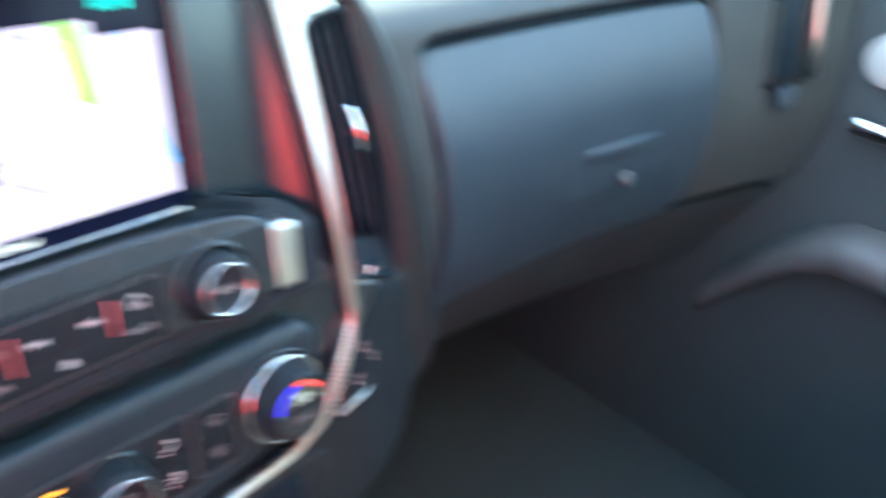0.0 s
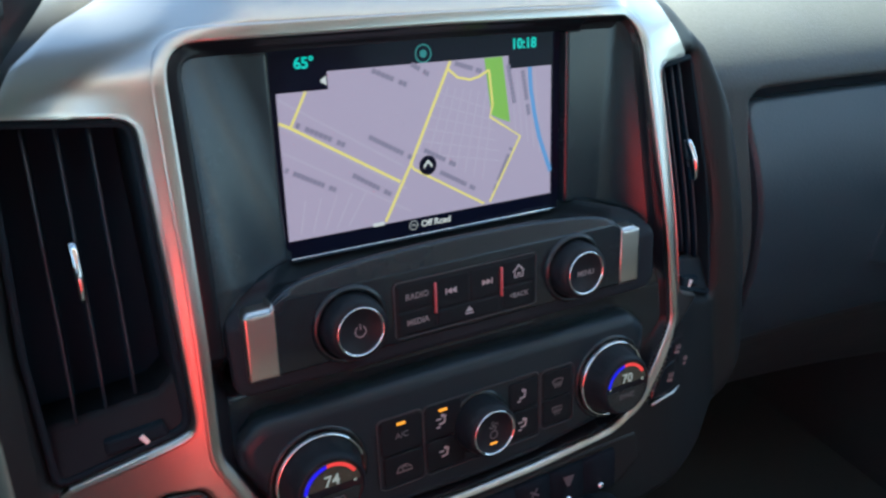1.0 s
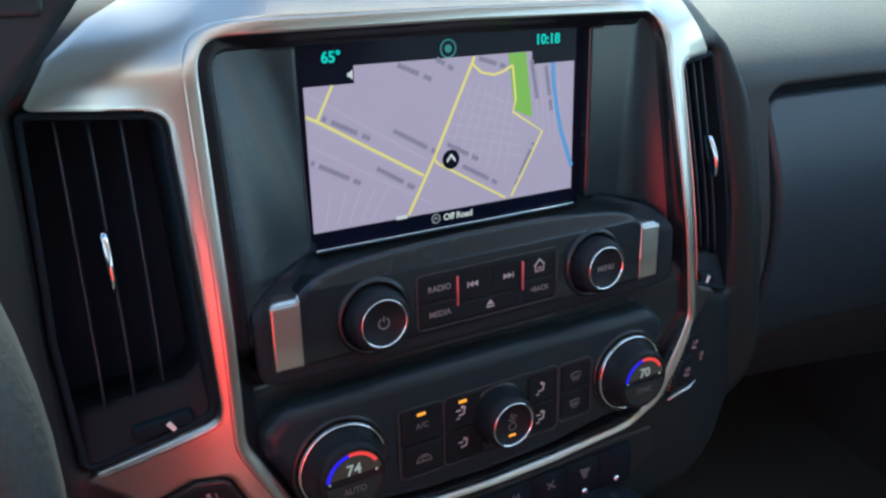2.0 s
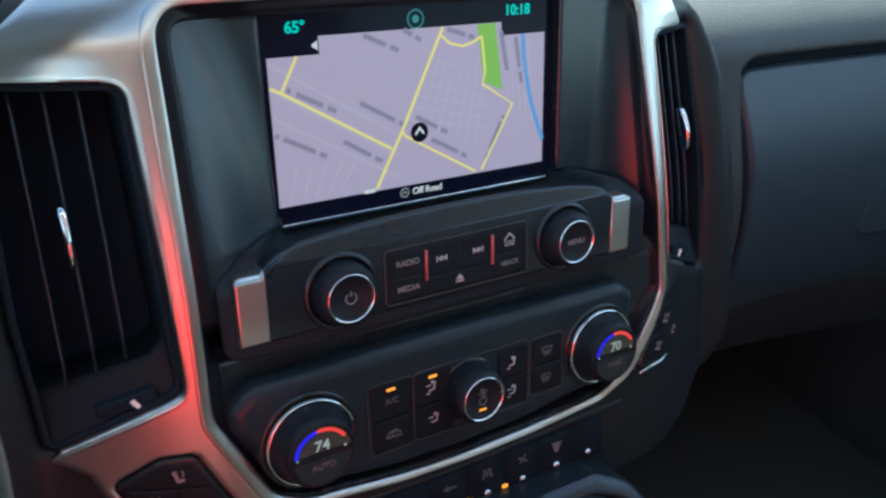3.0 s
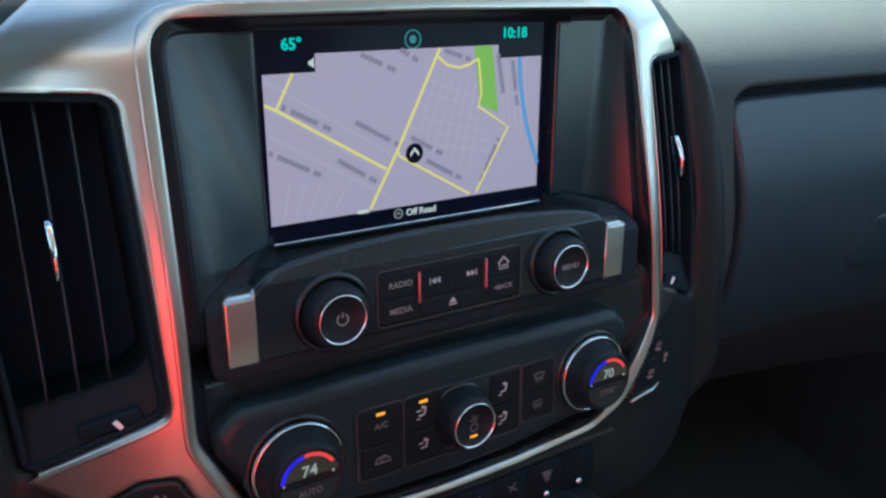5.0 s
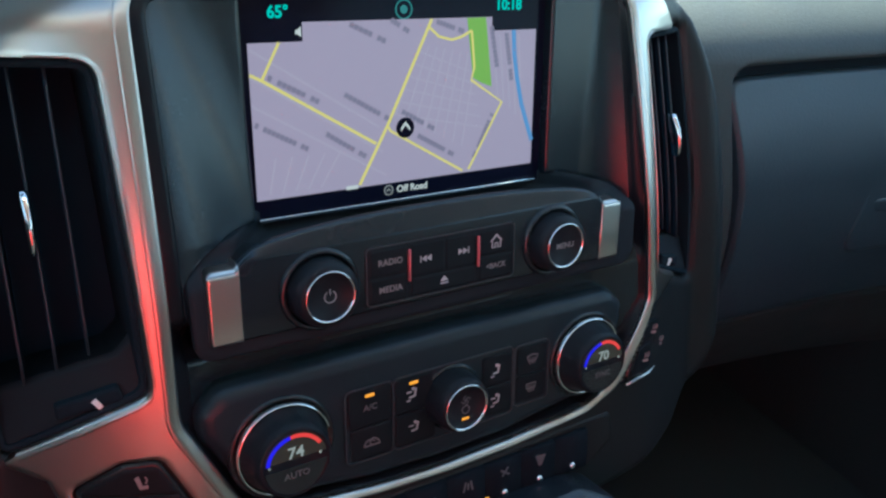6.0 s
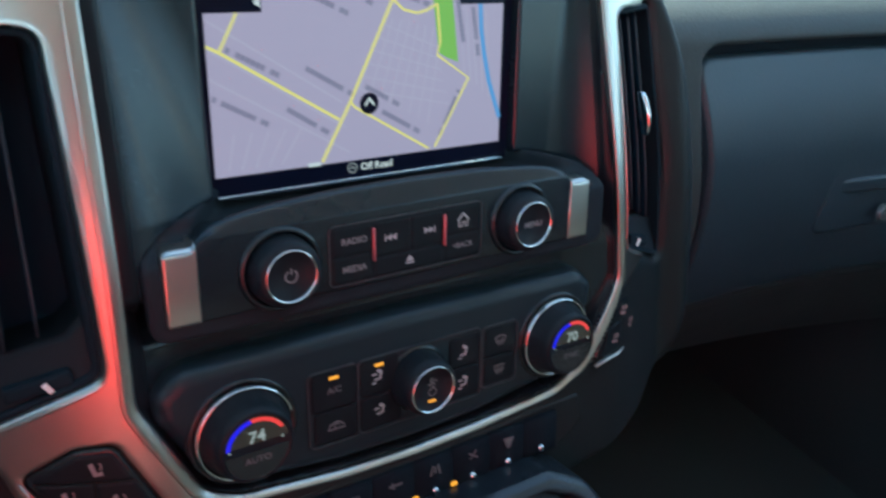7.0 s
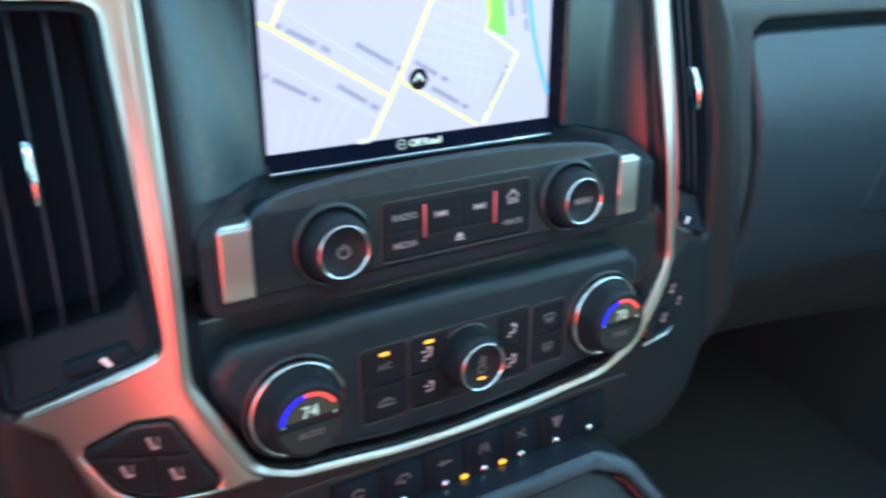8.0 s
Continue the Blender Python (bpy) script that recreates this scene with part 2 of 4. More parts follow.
def lathe(profile, cx, cz, n=64, knurl=0.0, ribs=0, a0=0.0, a1=360.0, cap=False):
    """Turned shape: profile of (radius, y) from the back out to the front, about the axis through (cx, cz)."""
    bm = bmesh.new()
    whole = a1 - a0 >= 360
    count = n if whole else n + 1
    rings = []
    for r, y in profile:
        ring = []
        for i in range(count):
            a = radians(a0 + (a1 - a0) * i / n)
            rr = r + (knurl * (1 if (i * ribs // n * 2 + (1 if (i * ribs * 2 // n) % 2 else 0)) % 2 else 0) if ribs and knurl else 0)
            ring.append(bm.verts.new((cx + rr * math.cos(a), y, cz + rr * math.sin(a))))
        rings.append(ring)
    for p, q in zip(rings, rings[1:]):
        for i in range(n):
            j = (i + 1) % count
            bm.faces.new((p[i], p[j], q[j], q[i]))
    if cap and whole:
        bm.faces.new(rings[-1])
    bmesh.ops.remove_doubles(bm, verts=bm.verts, dist=1e-6)
    return bm


def loft(rows, closed=False, caps=False):
    """A skin through rows of points in 3D."""
    bm = bmesh.new()
    R = [[bm.verts.new(p) for p in row] for row in rows]
    k = len(R[0])
    for a, b in zip(R, R[1:]):
        for i in range(k if closed else k - 1):
            j = (i + 1) % k
            bm.faces.new((a[i], a[j], b[j], b[i]))
    if caps:
        bm.faces.new(R[0][::-1])
        bm.faces.new(R[-1])
    bmesh.ops.recalc_face_normals(bm, faces=bm.faces)
    return bm


def box(x0, x1, y0, y1, z0, z1, r=0.0, seg=2):
    bm = bmesh.new()
    bmesh.ops.create_cube(bm, size=1)
    bmesh.ops.transform(bm, verts=bm.verts, matrix=Matrix.Translation(((x0 + x1) / 2, (y0 + y1) / 2, (z0 + z1) / 2)) @ Matrix.Diagonal((x1 - x0, y1 - y0, z1 - z0, 1)))
    if r:
        bmesh.ops.bevel(bm, geom=bm.edges[:], offset=r, segments=seg, profile=0.5, affect="EDGES")
    return bm


def letters(text, size, x, y, z, align="CENTER", slant=0.0, turn=0.0, bold=0.0):
    """Words in the built-in font as a mesh, standing in the stack's plane."""
    cu = bpy.data.curves.new("letters", "FONT")
    cu.body, cu.size, cu.align_x, cu.align_y, cu.extrude, cu.offset, cu.resolution_u = text, size, align, "CENTER", 0.0001, bold, 3
    ob = new("letters", cu)
    me = bpy.data.meshes.new_from_object(ob.evaluated_get(bpy.context.evaluated_depsgraph_get()))
    bpy.data.objects.remove(ob)
    bpy.data.curves.remove(cu)
    me.transform(pose(x, y, z, 90) @ pose(0, 0, 0, 0, 0, turn))
    return me


def poly_rect(x0, x1, z0, z1):
    return [(x0, z0), (x1, z0), (x1, z1), (x0, z1)]


def smooth_step(t):
    t = np.clip(t, 0, 1)
    return t * t * (3 - 2 * t)

# ---- the stack's surfaces ----


def mirrored(half):
    """A closed outline from its right half, top middle to bottom middle."""
    return half + [(-x, z) for x, z in half[::-1] if abs(x) > 1e-6]


def pod_face(X, Z):
    """The centre pod's face: its upper half leaning back, its flanks turned outwards, its top rolling over."""
    ax = np.abs(X)
    roll = 3.5 + 11.5 * smooth_step((ax - 0.10) / 0.07)
    flank = 0.47 * 0.012 * np.log1p(np.exp((ax - 0.155) / 0.012)) - 0.32 * np.maximum(0, ax - 0.2245)
    return -0.0415 + 0.15 * 0.02 * np.log1p(np.exp((Z + 0.025) / 0.02)) + flank + roll * np.maximum(0, Z - 0.094) ** 2


def dash_face(X, Z):
    ax = np.abs(X)
    return 0.016 - 0.45 * np.maximum(0, ax - 0.35) ** 2 + 24 * np.maximum(0, Z - 0.055) ** 2 + 2.0 * np.maximum(0, -0.03 - Z) ** 2 + 8 * np.maximum(0, -0.18 - Z) ** 2


SP = S @ Matrix.Translation((0.0025, 0, 0))
OPENING = rounded([(0.0, 0.1165), (0.1485, 0.1150), (0.1500, -0.083), (0.1250, -0.1365), (0.1055, -0.1460), (0.045, -0.1510), (0.0, -0.1520),
                   (-0.045, -0.1505), (-0.1025, -0.1440), (-0.1205, -0.1350), (-0.1475, -0.082), (-0.1470, 0.1150)],
                  [0, 0.017, 0.012, 0.014, 0.02, 0.03, 0, 0.03, 0.02, 0.014, 0.012, 0.017], 8)
VENT = rounded([(0.1635, 0.0838), (0.2225, 0.0855), (0.2255, -0.021), (0.2215, -0.0905), (0.1830, -0.0740), (0.1592, -0.0640)], [0.009, 0.005, 0.01, 0.006, 0.02, 0.010])
POD = rounded([(0.1590, -0.0980), (0.1750, -0.0980), (0.1965, -0.1100), (0.1835, -0.1340), (0.166, -0.1390), (0.1395, -0.1385)], [0.006, 0.006, 0.005, 0.02, 0.012, 0.005])
SHELL = rounded(mirrored([(0.0, 0.153), (0.10, 0.147), (0.166, 0.143), (0.210, 0.125), (0.237, 0.092), (0.2545, 0.042), (0.2640, -0.009), (0.2700, -0.062),
                          (0.2685, -0.106), (0.2570, -0.144), (0.236, -0.178), (0.196, -0.206), (0.093, -0.228), (0.0, -0.232)]), 0.03)


def trim_half(tip):
    """Right half of the bezel's outline; tip: how far its horn reaches out over the vent."""
    return [(0.0, 0.150), (0.10, 0.144), (0.160, 0.138), (0.187, 0.124), (tip - 0.012, 0.108), (tip, 0.0885), (tip - 0.008, 0.0800), (tip - 0.008, -0.0850), (0.2215, -0.0930), (0.2055, -0.1030),
            (0.192, -0.142), (0.139, -0.1430), (0.121, -0.1420), (0.10, -0.146), (0.04, -0.1520), (0.0, -0.1530)]


TRIM = trim_half(0.2040) + [(-x, z) for x, z in trim_half(0.2185)[::-1] if x > 1e-6]


def both(poly, X, Z):
    return np.minimum(sd(poly, X, Z), sd([(-x, z) for x, z in poly[::-1]], X, Z))


# ---- centre pod ----
pod = thing("center_pod", (0, 0.06, -0.2), "dark plastic centre pod of the dashboard framing screen and vents", "dashboard pod", m=SP)


def shell_field(X, Z):
    return np.maximum(sd(SHELL, X, Z), np.maximum(-sd(OPENING, X, Z), -both(VENT, X, Z)))


def shell_height(X, Z):
    ax = np.abs(X)
    lip = np.exp(-((ax - 0.2460) / 0.015) ** 2) * 0.010
    return pod_face(X, Z) + 0.004 - lip


part("shell", plate(lambda X, Z: np.maximum(shell_field(X, Z), np.abs(X) - 0.2285), (-0.232, 0.232, -0.234, 0.158), 0.002, shell_height, 0.009, 0.10, shell_field), SHELLSKIN, pod)
for s in (-1, 1):
    part("side_column", plate(lambda X, Z: np.maximum(shell_field(X, Z), 0.2285 - s * X), (min(s * 0.224, s * 0.285), max(s * 0.224, s * 0.285), -0.234, 0.158), 0.002, shell_height, 0.009, 0.10, shell_field), SHELLSKIN, pod, "black column beside the vent")

trim = thing("bezel", (0, -0.02, -0.15), "brushed silver metal bezel round the touchscreen and air vents", "dashboard trim", m=SP)


RING = 0.0055


def trim_field(X, Z):
    """The silver sheet, drawn in to a narrow strip beside the passenger's switches."""
    strip = sd(OPENING, X, Z) - 0.0060 - 0.2 * smooth_step((0.125 - X) / 0.02) - 0.05 * smooth_step((Z + 0.092) / 0.03)
    return np.maximum(np.maximum(np.maximum(sd(TRIM, X, Z), strip), RING - sd(OPENING, X, Z)), np.maximum(0.0012 - both(VENT, X, Z), 0.0015 - both(POD, X, Z)))


part("frame", plate(trim_field, (-0.23, 0.23, -0.160, 0.153), 0.0014, lambda X, Z: pod_face(X, Z) + 0.0008, 0.0004, 0.006), SILVER, trim)


def loop_band(poly, steps, n=420):
    """A closed band along an outline: steps of (outward distance, y above the pod's face), narrower along the bottom."""
    P = np.array(poly + poly[:1])
    L = np.r_[0, np.cumsum(np.hypot(*np.diff(P, axis=0).T))]
    u = np.linspace(0, L[-1], n, endpoint=False)
    x, z = np.interp(u, L, P[:, 0]), np.interp(u, L, P[:, 1])
    for _ in range(3):
        x, z = (np.roll(x, 1) + 2 * x + np.roll(x, -1)) / 4, (np.roll(z, 1) + 2 * z + np.roll(z, -1)) / 4
    tx, tz = np.roll(x, -1) - np.roll(x, 1), np.roll(z, -1) - np.roll(z, 1)
    k = np.hypot(tx, tz)
    s = 1 if np.sum(x * np.roll(z, -1) - np.roll(x, -1) * z) > 0 else -1
    nx, nz = s * tz / k, -s * tx / k
    rows = []
    for d, h in steps:
        w = 0.86 - 0.42 * np.maximum(smooth_step((-0.128 - z) / 0.014), 0.75 * smooth_step((x - 0.10) / 0.02) * smooth_step((-0.060 - z) / 0.03))
        X, Z = x + nx * d * w, z + nz * d * w
        Y = pod_face(X, Z) + h + np.clip(h - 0.0008, 0, 0.0016) * 0.9 * smooth_step((-0.02 - z) / 0.06)
        rows.append(list(zip(X.tolist(), Y.tolist(), Z.tolist())))
    return loft(rows, True)


part("inner_ring", loop_band(OPENING, [(0.0, 0.030), (0.0, 0.012), (0.0001, 0.0032), (0.0003, 0.0025), (0.0007, 0.0020), (0.0020, 0.0016), (0.0042, 0.00115), (0.0058, 0.00082), (0.0070, 0.00066), (0.0080, 0.00062), (0.0086, 0.0011), (0.0088, 0.004)]), SILVER, trim)


def vent_rim(s):
    """The rounded silver edge on the vent's top, inner and lower sides."""
    k, end = len(VENT), 0.2025 if s > 0 else 0.2165
    start = next(i for i in range(k) if VENT[i][0] < end <= VENT[i - 1][0])
    path = [VENT[(start + i) % k] for i in range(k)]
    path = [p for p in path if p[0] < end]
    P = np.array(path)
    L = np.r_[0, np.cumsum(np.hypot(*np.diff(P, axis=0).T))]
    u = np.linspace(0, L[-1], 160)
    x, z = np.interp(u, L, P[:, 0]), np.interp(u, L, P[:, 1])
    tx, tz = np.gradient(x), np.gradient(z)
    k = np.hypot(tx, tz)
    nx, nz = tz / k, -tx / k
    if sd(VENT, np.array([x[80] + nx[80] * 0.001]), np.array([z[80] + nz[80] * 0.001]))[0] < 0:
        nx, nz = -nx, -nz
    rows = []
    for off, h in ((-0.0004, 0.010), (-0.0003, 0.0036), (0.0002, 0.0024), (0.0008, 0.0015), (0.0020, 0.0008), (0.0034, 0.0005), (0.0042, 0.0005), (0.0046, 0.0014)):
        wide = 0.42 + 0.40 * smooth_step((-0.2 - nz) / 0.5)
        X, Z = x + nx * off * wide, z + nz * off * wide
        rows.append(list(zip((s * X).tolist(), (pod_face(X, Z) + h).tolist(), Z.tolist())))
    return loft(rows)


for s in (-1, 1):
    part("vent_rim", vent_rim(s), SILVER, trim)

# side panels and recess round the screen
surround = thing("screen_surround", (0, 0.0, -0.14), "dark slate plastic recess round the touchscreen and controls", "dashboard panel", m=SP)


WELL = rounded(mirrored([(0.0, 0.0035), (0.0925, 0.0025), (0.110, -0.0005), (0.128, -0.0060), (0.1365, -0.0150), (0.1355, -0.0525), (0.0, -0.0535)]), [0, 0.006, 0.02, 0.02, 0.012, 0.008, 0, 0.008, 0.012, 0.02, 0.02, 0.006])


def surround_field(X, Z):
    hole = np.minimum(sd(rounded(poly_rect(-0.0950, 0.0900, -0.0005, 0.1085), 0.002), X, Z), sd(WELL, X, Z))
    return np.maximum(sd(OPENING, X, Z) - 0.001, -hole)


def surround_height(X, Z):
    """A concave bowl from the bezel in to the screen, with a well round the radio strip."""
    d, side = -sd(OPENING, X, Z), 0.1490 - np.abs(X)
    base = -0.006 - 0.017 * smooth_step((-0.040 - Z) / 0.02)
    low = np.clip((0.108 - Z) / 0.105, 0, 1)
    swell = 0.64 * np.clip(1 - side / (0.028 + 0.006 * low), 0, 1) ** 2
    full = base - pod_face(X, Z) - 0.0045
    # driver's side: an oblique hollow, its edge running in towards the screen's foot
    u = side + 0.36 * (np.clip(Z, 0.0, 0.12) - 0.115)
    ramp = 0.60 * np.where(u < 0, 0.018 - u, np.clip(0.036 - u, 0, 1) ** 2 / 0.072)
    slant = ramp / full / (1 + (ramp / full) ** 6) ** (1 / 6) * smooth_step((Z + 0.055) / 0.025)
    slant = np.maximum(slant, np.clip(1 - side / 0.030, 0, 1) ** 2 * smooth_step((0.0 - Z) / 0.04))
    rise = np.maximum(np.where(X < 0, slant, swell), np.clip(1 - d / np.where(X > 0.1, 0.0045, 0.0085), 0, 1) ** 2)
    return base - full * rise


def well_height(X, Z):
    """Floor of the gap round the radio strip: shallow beside the caps, deep along the top."""
    return -0.0352 + (0.0382 - 0.0270 * smooth_step((np.abs(X) - 0.085) / 0.03)) * smooth_step((Z + 0.020) / 0.016)


def in_lip(X, Z):
    return sd(OPENING, X, Z) + 0.0072 - 0.0040 * smooth_step((X - 0.125) / 0.01)


part("base", plate(lambda X, Z: np.maximum(np.maximum(np.maximum(surround_field(X, Z), in_lip(X, Z)), np.maximum(X - 0.0905, -0.0955 - X)), Z + 0.03), (-0.099, 0.094, -0.157, 0.119), 0.0015, surround_height, 0.0025, 0.010, surround_field), PANEL, surround)
for s in (-1, 1):
    part("side_panel", plate(lambda X, Z: np.maximum(np.maximum(surround_field(X, Z), in_lip(X, Z)), (0.0905 if s > 0 else 0.0955) - s * X), (min(s * 0.088, s * 0.153), max(s * 0.088, s * 0.153), -0.157, 0.119), 0.0009, surround_height, 0.0025, 0.010, surround_field), PANEL, surround, "concave slate side panel")
# added plate out of sight that keeps sun from leaking past the well
part("backing", plate(lambda X, Z: sd(OPENING, X, Z) + 0.003, (-0.15, 0.15, -0.156, 0.118), 0.005, lambda X, Z: 0.012 + 0 * X, 0.001, 0.004), GAP, surround, "added black backing against sun leaks")
# the well's shade is put into its dark colour
part("well", plate(lambda X, Z: sd(WELL, X, Z) - 0.002, (-0.141, 0.141, -0.058, 0.008), 0.0015, well_height, 0.001, 0.004), WELLSHADE, surround, "well round the radio strip, coloured dark for shade")
part("lip", plate(lambda X, Z: np.maximum(surround_field(X, Z), -0.0002 - in_lip(X, Z)), (-0.153, 0.153, -0.157, 0.119), 0.0012, lambda X, Z: surround_height(X, Z) - 0.0004, 0.0008, 0.010), LIP, surround, "gloss black lip")

# ---- touchscreen ----
screen = thing("touchscreen", (0, 0.004, 0), "lit touchscreen showing a lilac street map with yellow roads", "touchscreen")
part("glass", prism(rounded(poly_rect(-0.0935, 0.0935, -0.0015, 0.1095), 0.001), 0.0012, 0.006), SCREENBLACK, screen, "black screen glass", False)
lit = part("map", merge(prism(poly_rect(-0.088, 0.0865, 0.0092, 0.0868), 0.0008, 0.0003), prism(poly_rect(-0.0595, 0.055, 0.0868, 0.096), 0.0008, 0.0003), prism(poly_rect(0.055, 0.0865, 0.0868, 0.0885), 0.0008, 0.0003)),
           MAPBG, screen, "lilac street map", False)
minor = []
for i in range(9):
    z = 0.084 - i * 0.0135
    a, b = (-0.0875, z), (-0.018 + min(0.02, i * 0.002), z - 0.043)
    if b[1] > 0.011:
        minor.append(ribbon([a, b], 0.0011, 0.0006, 0.0001))
for i in range(5):
    minor.append(ribbon([(-0.081 + i * 0.007, 0.012), (-0.077 + i * 0.009, 0.030)], 0.0009, 0.0006, 0.0001))
for i in range(8):
    x = -0.004 + i * 0.0052
    minor.append(ribbon([(x + 0.012, 0.083 - i * 0.001), (x - 0.004 + i * 0.001, 0.046 - i * 0.003)], 0.0008, 0.0006, 0.0001))
for i in range(6):
    z = 0.079 - i * 0.0065
    minor.append(ribbon([(0.008 - i * 0.003, z), (0.040 + i * 0.002, z - 0.012)], 0.0008, 0.0006, 0.0001))
for i in range(5):
    minor.append(ribbon([(0.056 + i * 0.0045, 0.086), (0.060 + i * 0.0045, 0.052 - i * 0.004)], 0.0008, 0.0006, 0.0001))
for bm in minor:
    part("minor_street", bm, MAPSTREET, lit, "thin pale street", False)
part("park", prism([(0.038, 0.0958), (0.0505, 0.0958), (0.0555, 0.0575), (0.0485, 0.060), (0.0425, 0.063), (0.0445, 0.070), (0.041, 0.087)], 0.0005, 0.0002), MAPPARK, lit, "green park strip", False)
part("river", ribbon([(0.0702, 0.0885), (0.0712, 0.075), (0.0735, 0.062), (0.0775, 0.046), (0.0862, 0.0235)], 0.0028, 0.0005, 0.0002), MAPRIVER, lit, "blue river", False)
for pts, w in (([(-0.088, 0.072), (-0.082, 0.069), (-0.02, 0.032)], 0.0016), ([(-0.082, 0.069), (-0.0722, 0.0868)], 0.0014),
               ([(0.015, 0.0958), (-0.013, 0.041), (-0.0305, 0.0105)], 0.0017), ([(-0.013, 0.041), (-0.011, 0.038), (0.036, 0.0105)], 0.0014),
               ([(0.0135, 0.0915), (0.0195, 0.0865), (0.028, 0.0845), (0.034, 0.0858), (0.041, 0.089)], 0.0014),
               ([(0.041, 0.089), (0.0432, 0.069), (0.0412, 0.062), (0.063, 0.0482), (0.0402, 0.0108)], 0.0014)):
    part("road", ribbon(pts, w, 0.0004, 0.0002), MAPROAD, lit, "yellow main road", False)
# street names, too soft to keep: short bars
for (x0, z0, x1, z1), sizes in (((-0.079, 0.0705, -0.052, 0.0565), (1, 6, 2)), ((-0.087, 0.048, -0.059, 0.033), (1, 8, 2)), ((-0.049, 0.040, -0.026, 0.0255), (7, 2)),
                                ((-0.038, 0.0595, -0.010, 0.0435), (9, 2)), ((-0.034, 0.0945, -0.013, 0.085), (5, 2)), ((-0.010, 0.096, 0.001, 0.0895), (3, 2)),
                                ((-0.004, 0.048, 0.017, 0.0365), (6, 2)), ((0.006, 0.0340, 0.030, 0.0205), (9, 2)), ((0.0565, 0.042, 0.0435, 0.017), (1, 8, 2)),
                                ((0.0545, 0.091, 0.0590, 0.068), (9,)), ((0.065, 0.087, 0.0695, 0.060), (8, 3)), ((0.018, 0.0945, 0.036, 0.0885), (6, 2))):
    total = sum(sizes) + len(sizes) - 1
    v = Vector((x1 - x0, z1 - z0)) / total
    marks, k = [], 0
    for word in sizes:
        marks.append(ribbon([tuple(Vector((x0, z0)) + v * (k + 0.04)), tuple(Vector((x0, z0)) + v * (k + word - 0.14))], 0.0009, 0.00046, 0.0001))
        for j in range(word):
            a = Vector((x0, z0)) + v * (k + 0.04)
            b = Vector((x0, z0)) + v * (k + 0.86)
            marks.append(ribbon([tuple(a), tuple(b)], 0.0028, 0.00045, 0.0001))
            k += 1
        k += 1
    part("street_label", merge(*marks), MAPINK, lit, "blurred dark street name", False)
cursor = part("cursor", prism(circle(-0.002, 0.039, 0.0056), 0.0002, 0.0003), SCREENBLACK, screen, "dark round position marker", False)
part("arrow", prism([(-0.0048, 0.0372), (-0.0020, 0.0405), (0.0008, 0.0372), (0.0008, 0.0392), (-0.0020, 0.0425), (-0.0048, 0.0392)], 0.0000, 0.0001), SCREENWHITE, cursor, "white arrow", False)
part("temperature", letters("65°", 0.0080, -0.0718, 0.0009, 0.1008, bold=0.0002), TEAL, screen, "teal outside temperature", False)
part("clock", letters("10:18", 0.0082, 0.0663, 0.0009, 0.1022, bold=0.0002), TEAL, screen, "teal clock figures", False)
part("globe", merge(ribbon(arc(-0.002, 0.101, 0.0048, 0, 360, 32), 0.0008, 0.0009, 0.0001), prism(circle(-0.002, 0.101, 0.0022, 14), 0.0009, 0.0001)), material("dim teal glyph", (0.03, 0.22, 0.24), emit=1.0), screen, "teal round glyph", False)
part("speaker_glyph", prism([(-0.0632, 0.0903), (-0.0622, 0.0903), (-0.0602, 0.0888), (-0.0602, 0.0940), (-0.0622, 0.0924), (-0.0632, 0.0924)], 0.0009, 0.0001), SCREENWHITE, screen, "white speaker glyph", False)
part("road_name", letters("Off Road", 0.0054, 0.0025, 0.0009, 0.0050, bold=0.0001), SCREENWHITE, screen, "white road line", False)
part("compass_glyph", merge(ribbon(arc(-0.0125, 0.0052, 0.0026, 0, 360, 24), 0.0006, 0.0009, 0.0001), ribbon([(-0.0138, 0.0046), (-0.0125, 0.0060), (-0.0112, 0.0046)], 0.0007, 0.0009, 0.0001)), material("grey screen glyph", (0.3, 0.3, 0.33), emit=1.0), screen, "", False)
part("scale_mark", prism(poly_rect(-0.0385, -0.0315, 0.0088, 0.0108), 0.0003, 0.0001), SCREENWHITE, screen, "white scale mark", False)
part("lower_rim", box(-0.0885, 0.0880, -0.0020, 0.0022, -0.0014, 0.0004, 0.0004), CHROME, screen, "thin bright rim under the screen")

# ---- radio strip ----
radio = thing("radio_panel", (0, -0.02, -0.046), "black radio control strip with two knobs and push buttons", "radio")
FACE = -0.0365


def ridge(x):
    """Height of the strip's arched upper arris."""
    u = min(abs(x), 0.1145) / 0.1145
    return 0.0048 - 0.0072 * u ** 2.4 - 0.0080 * u ** 16


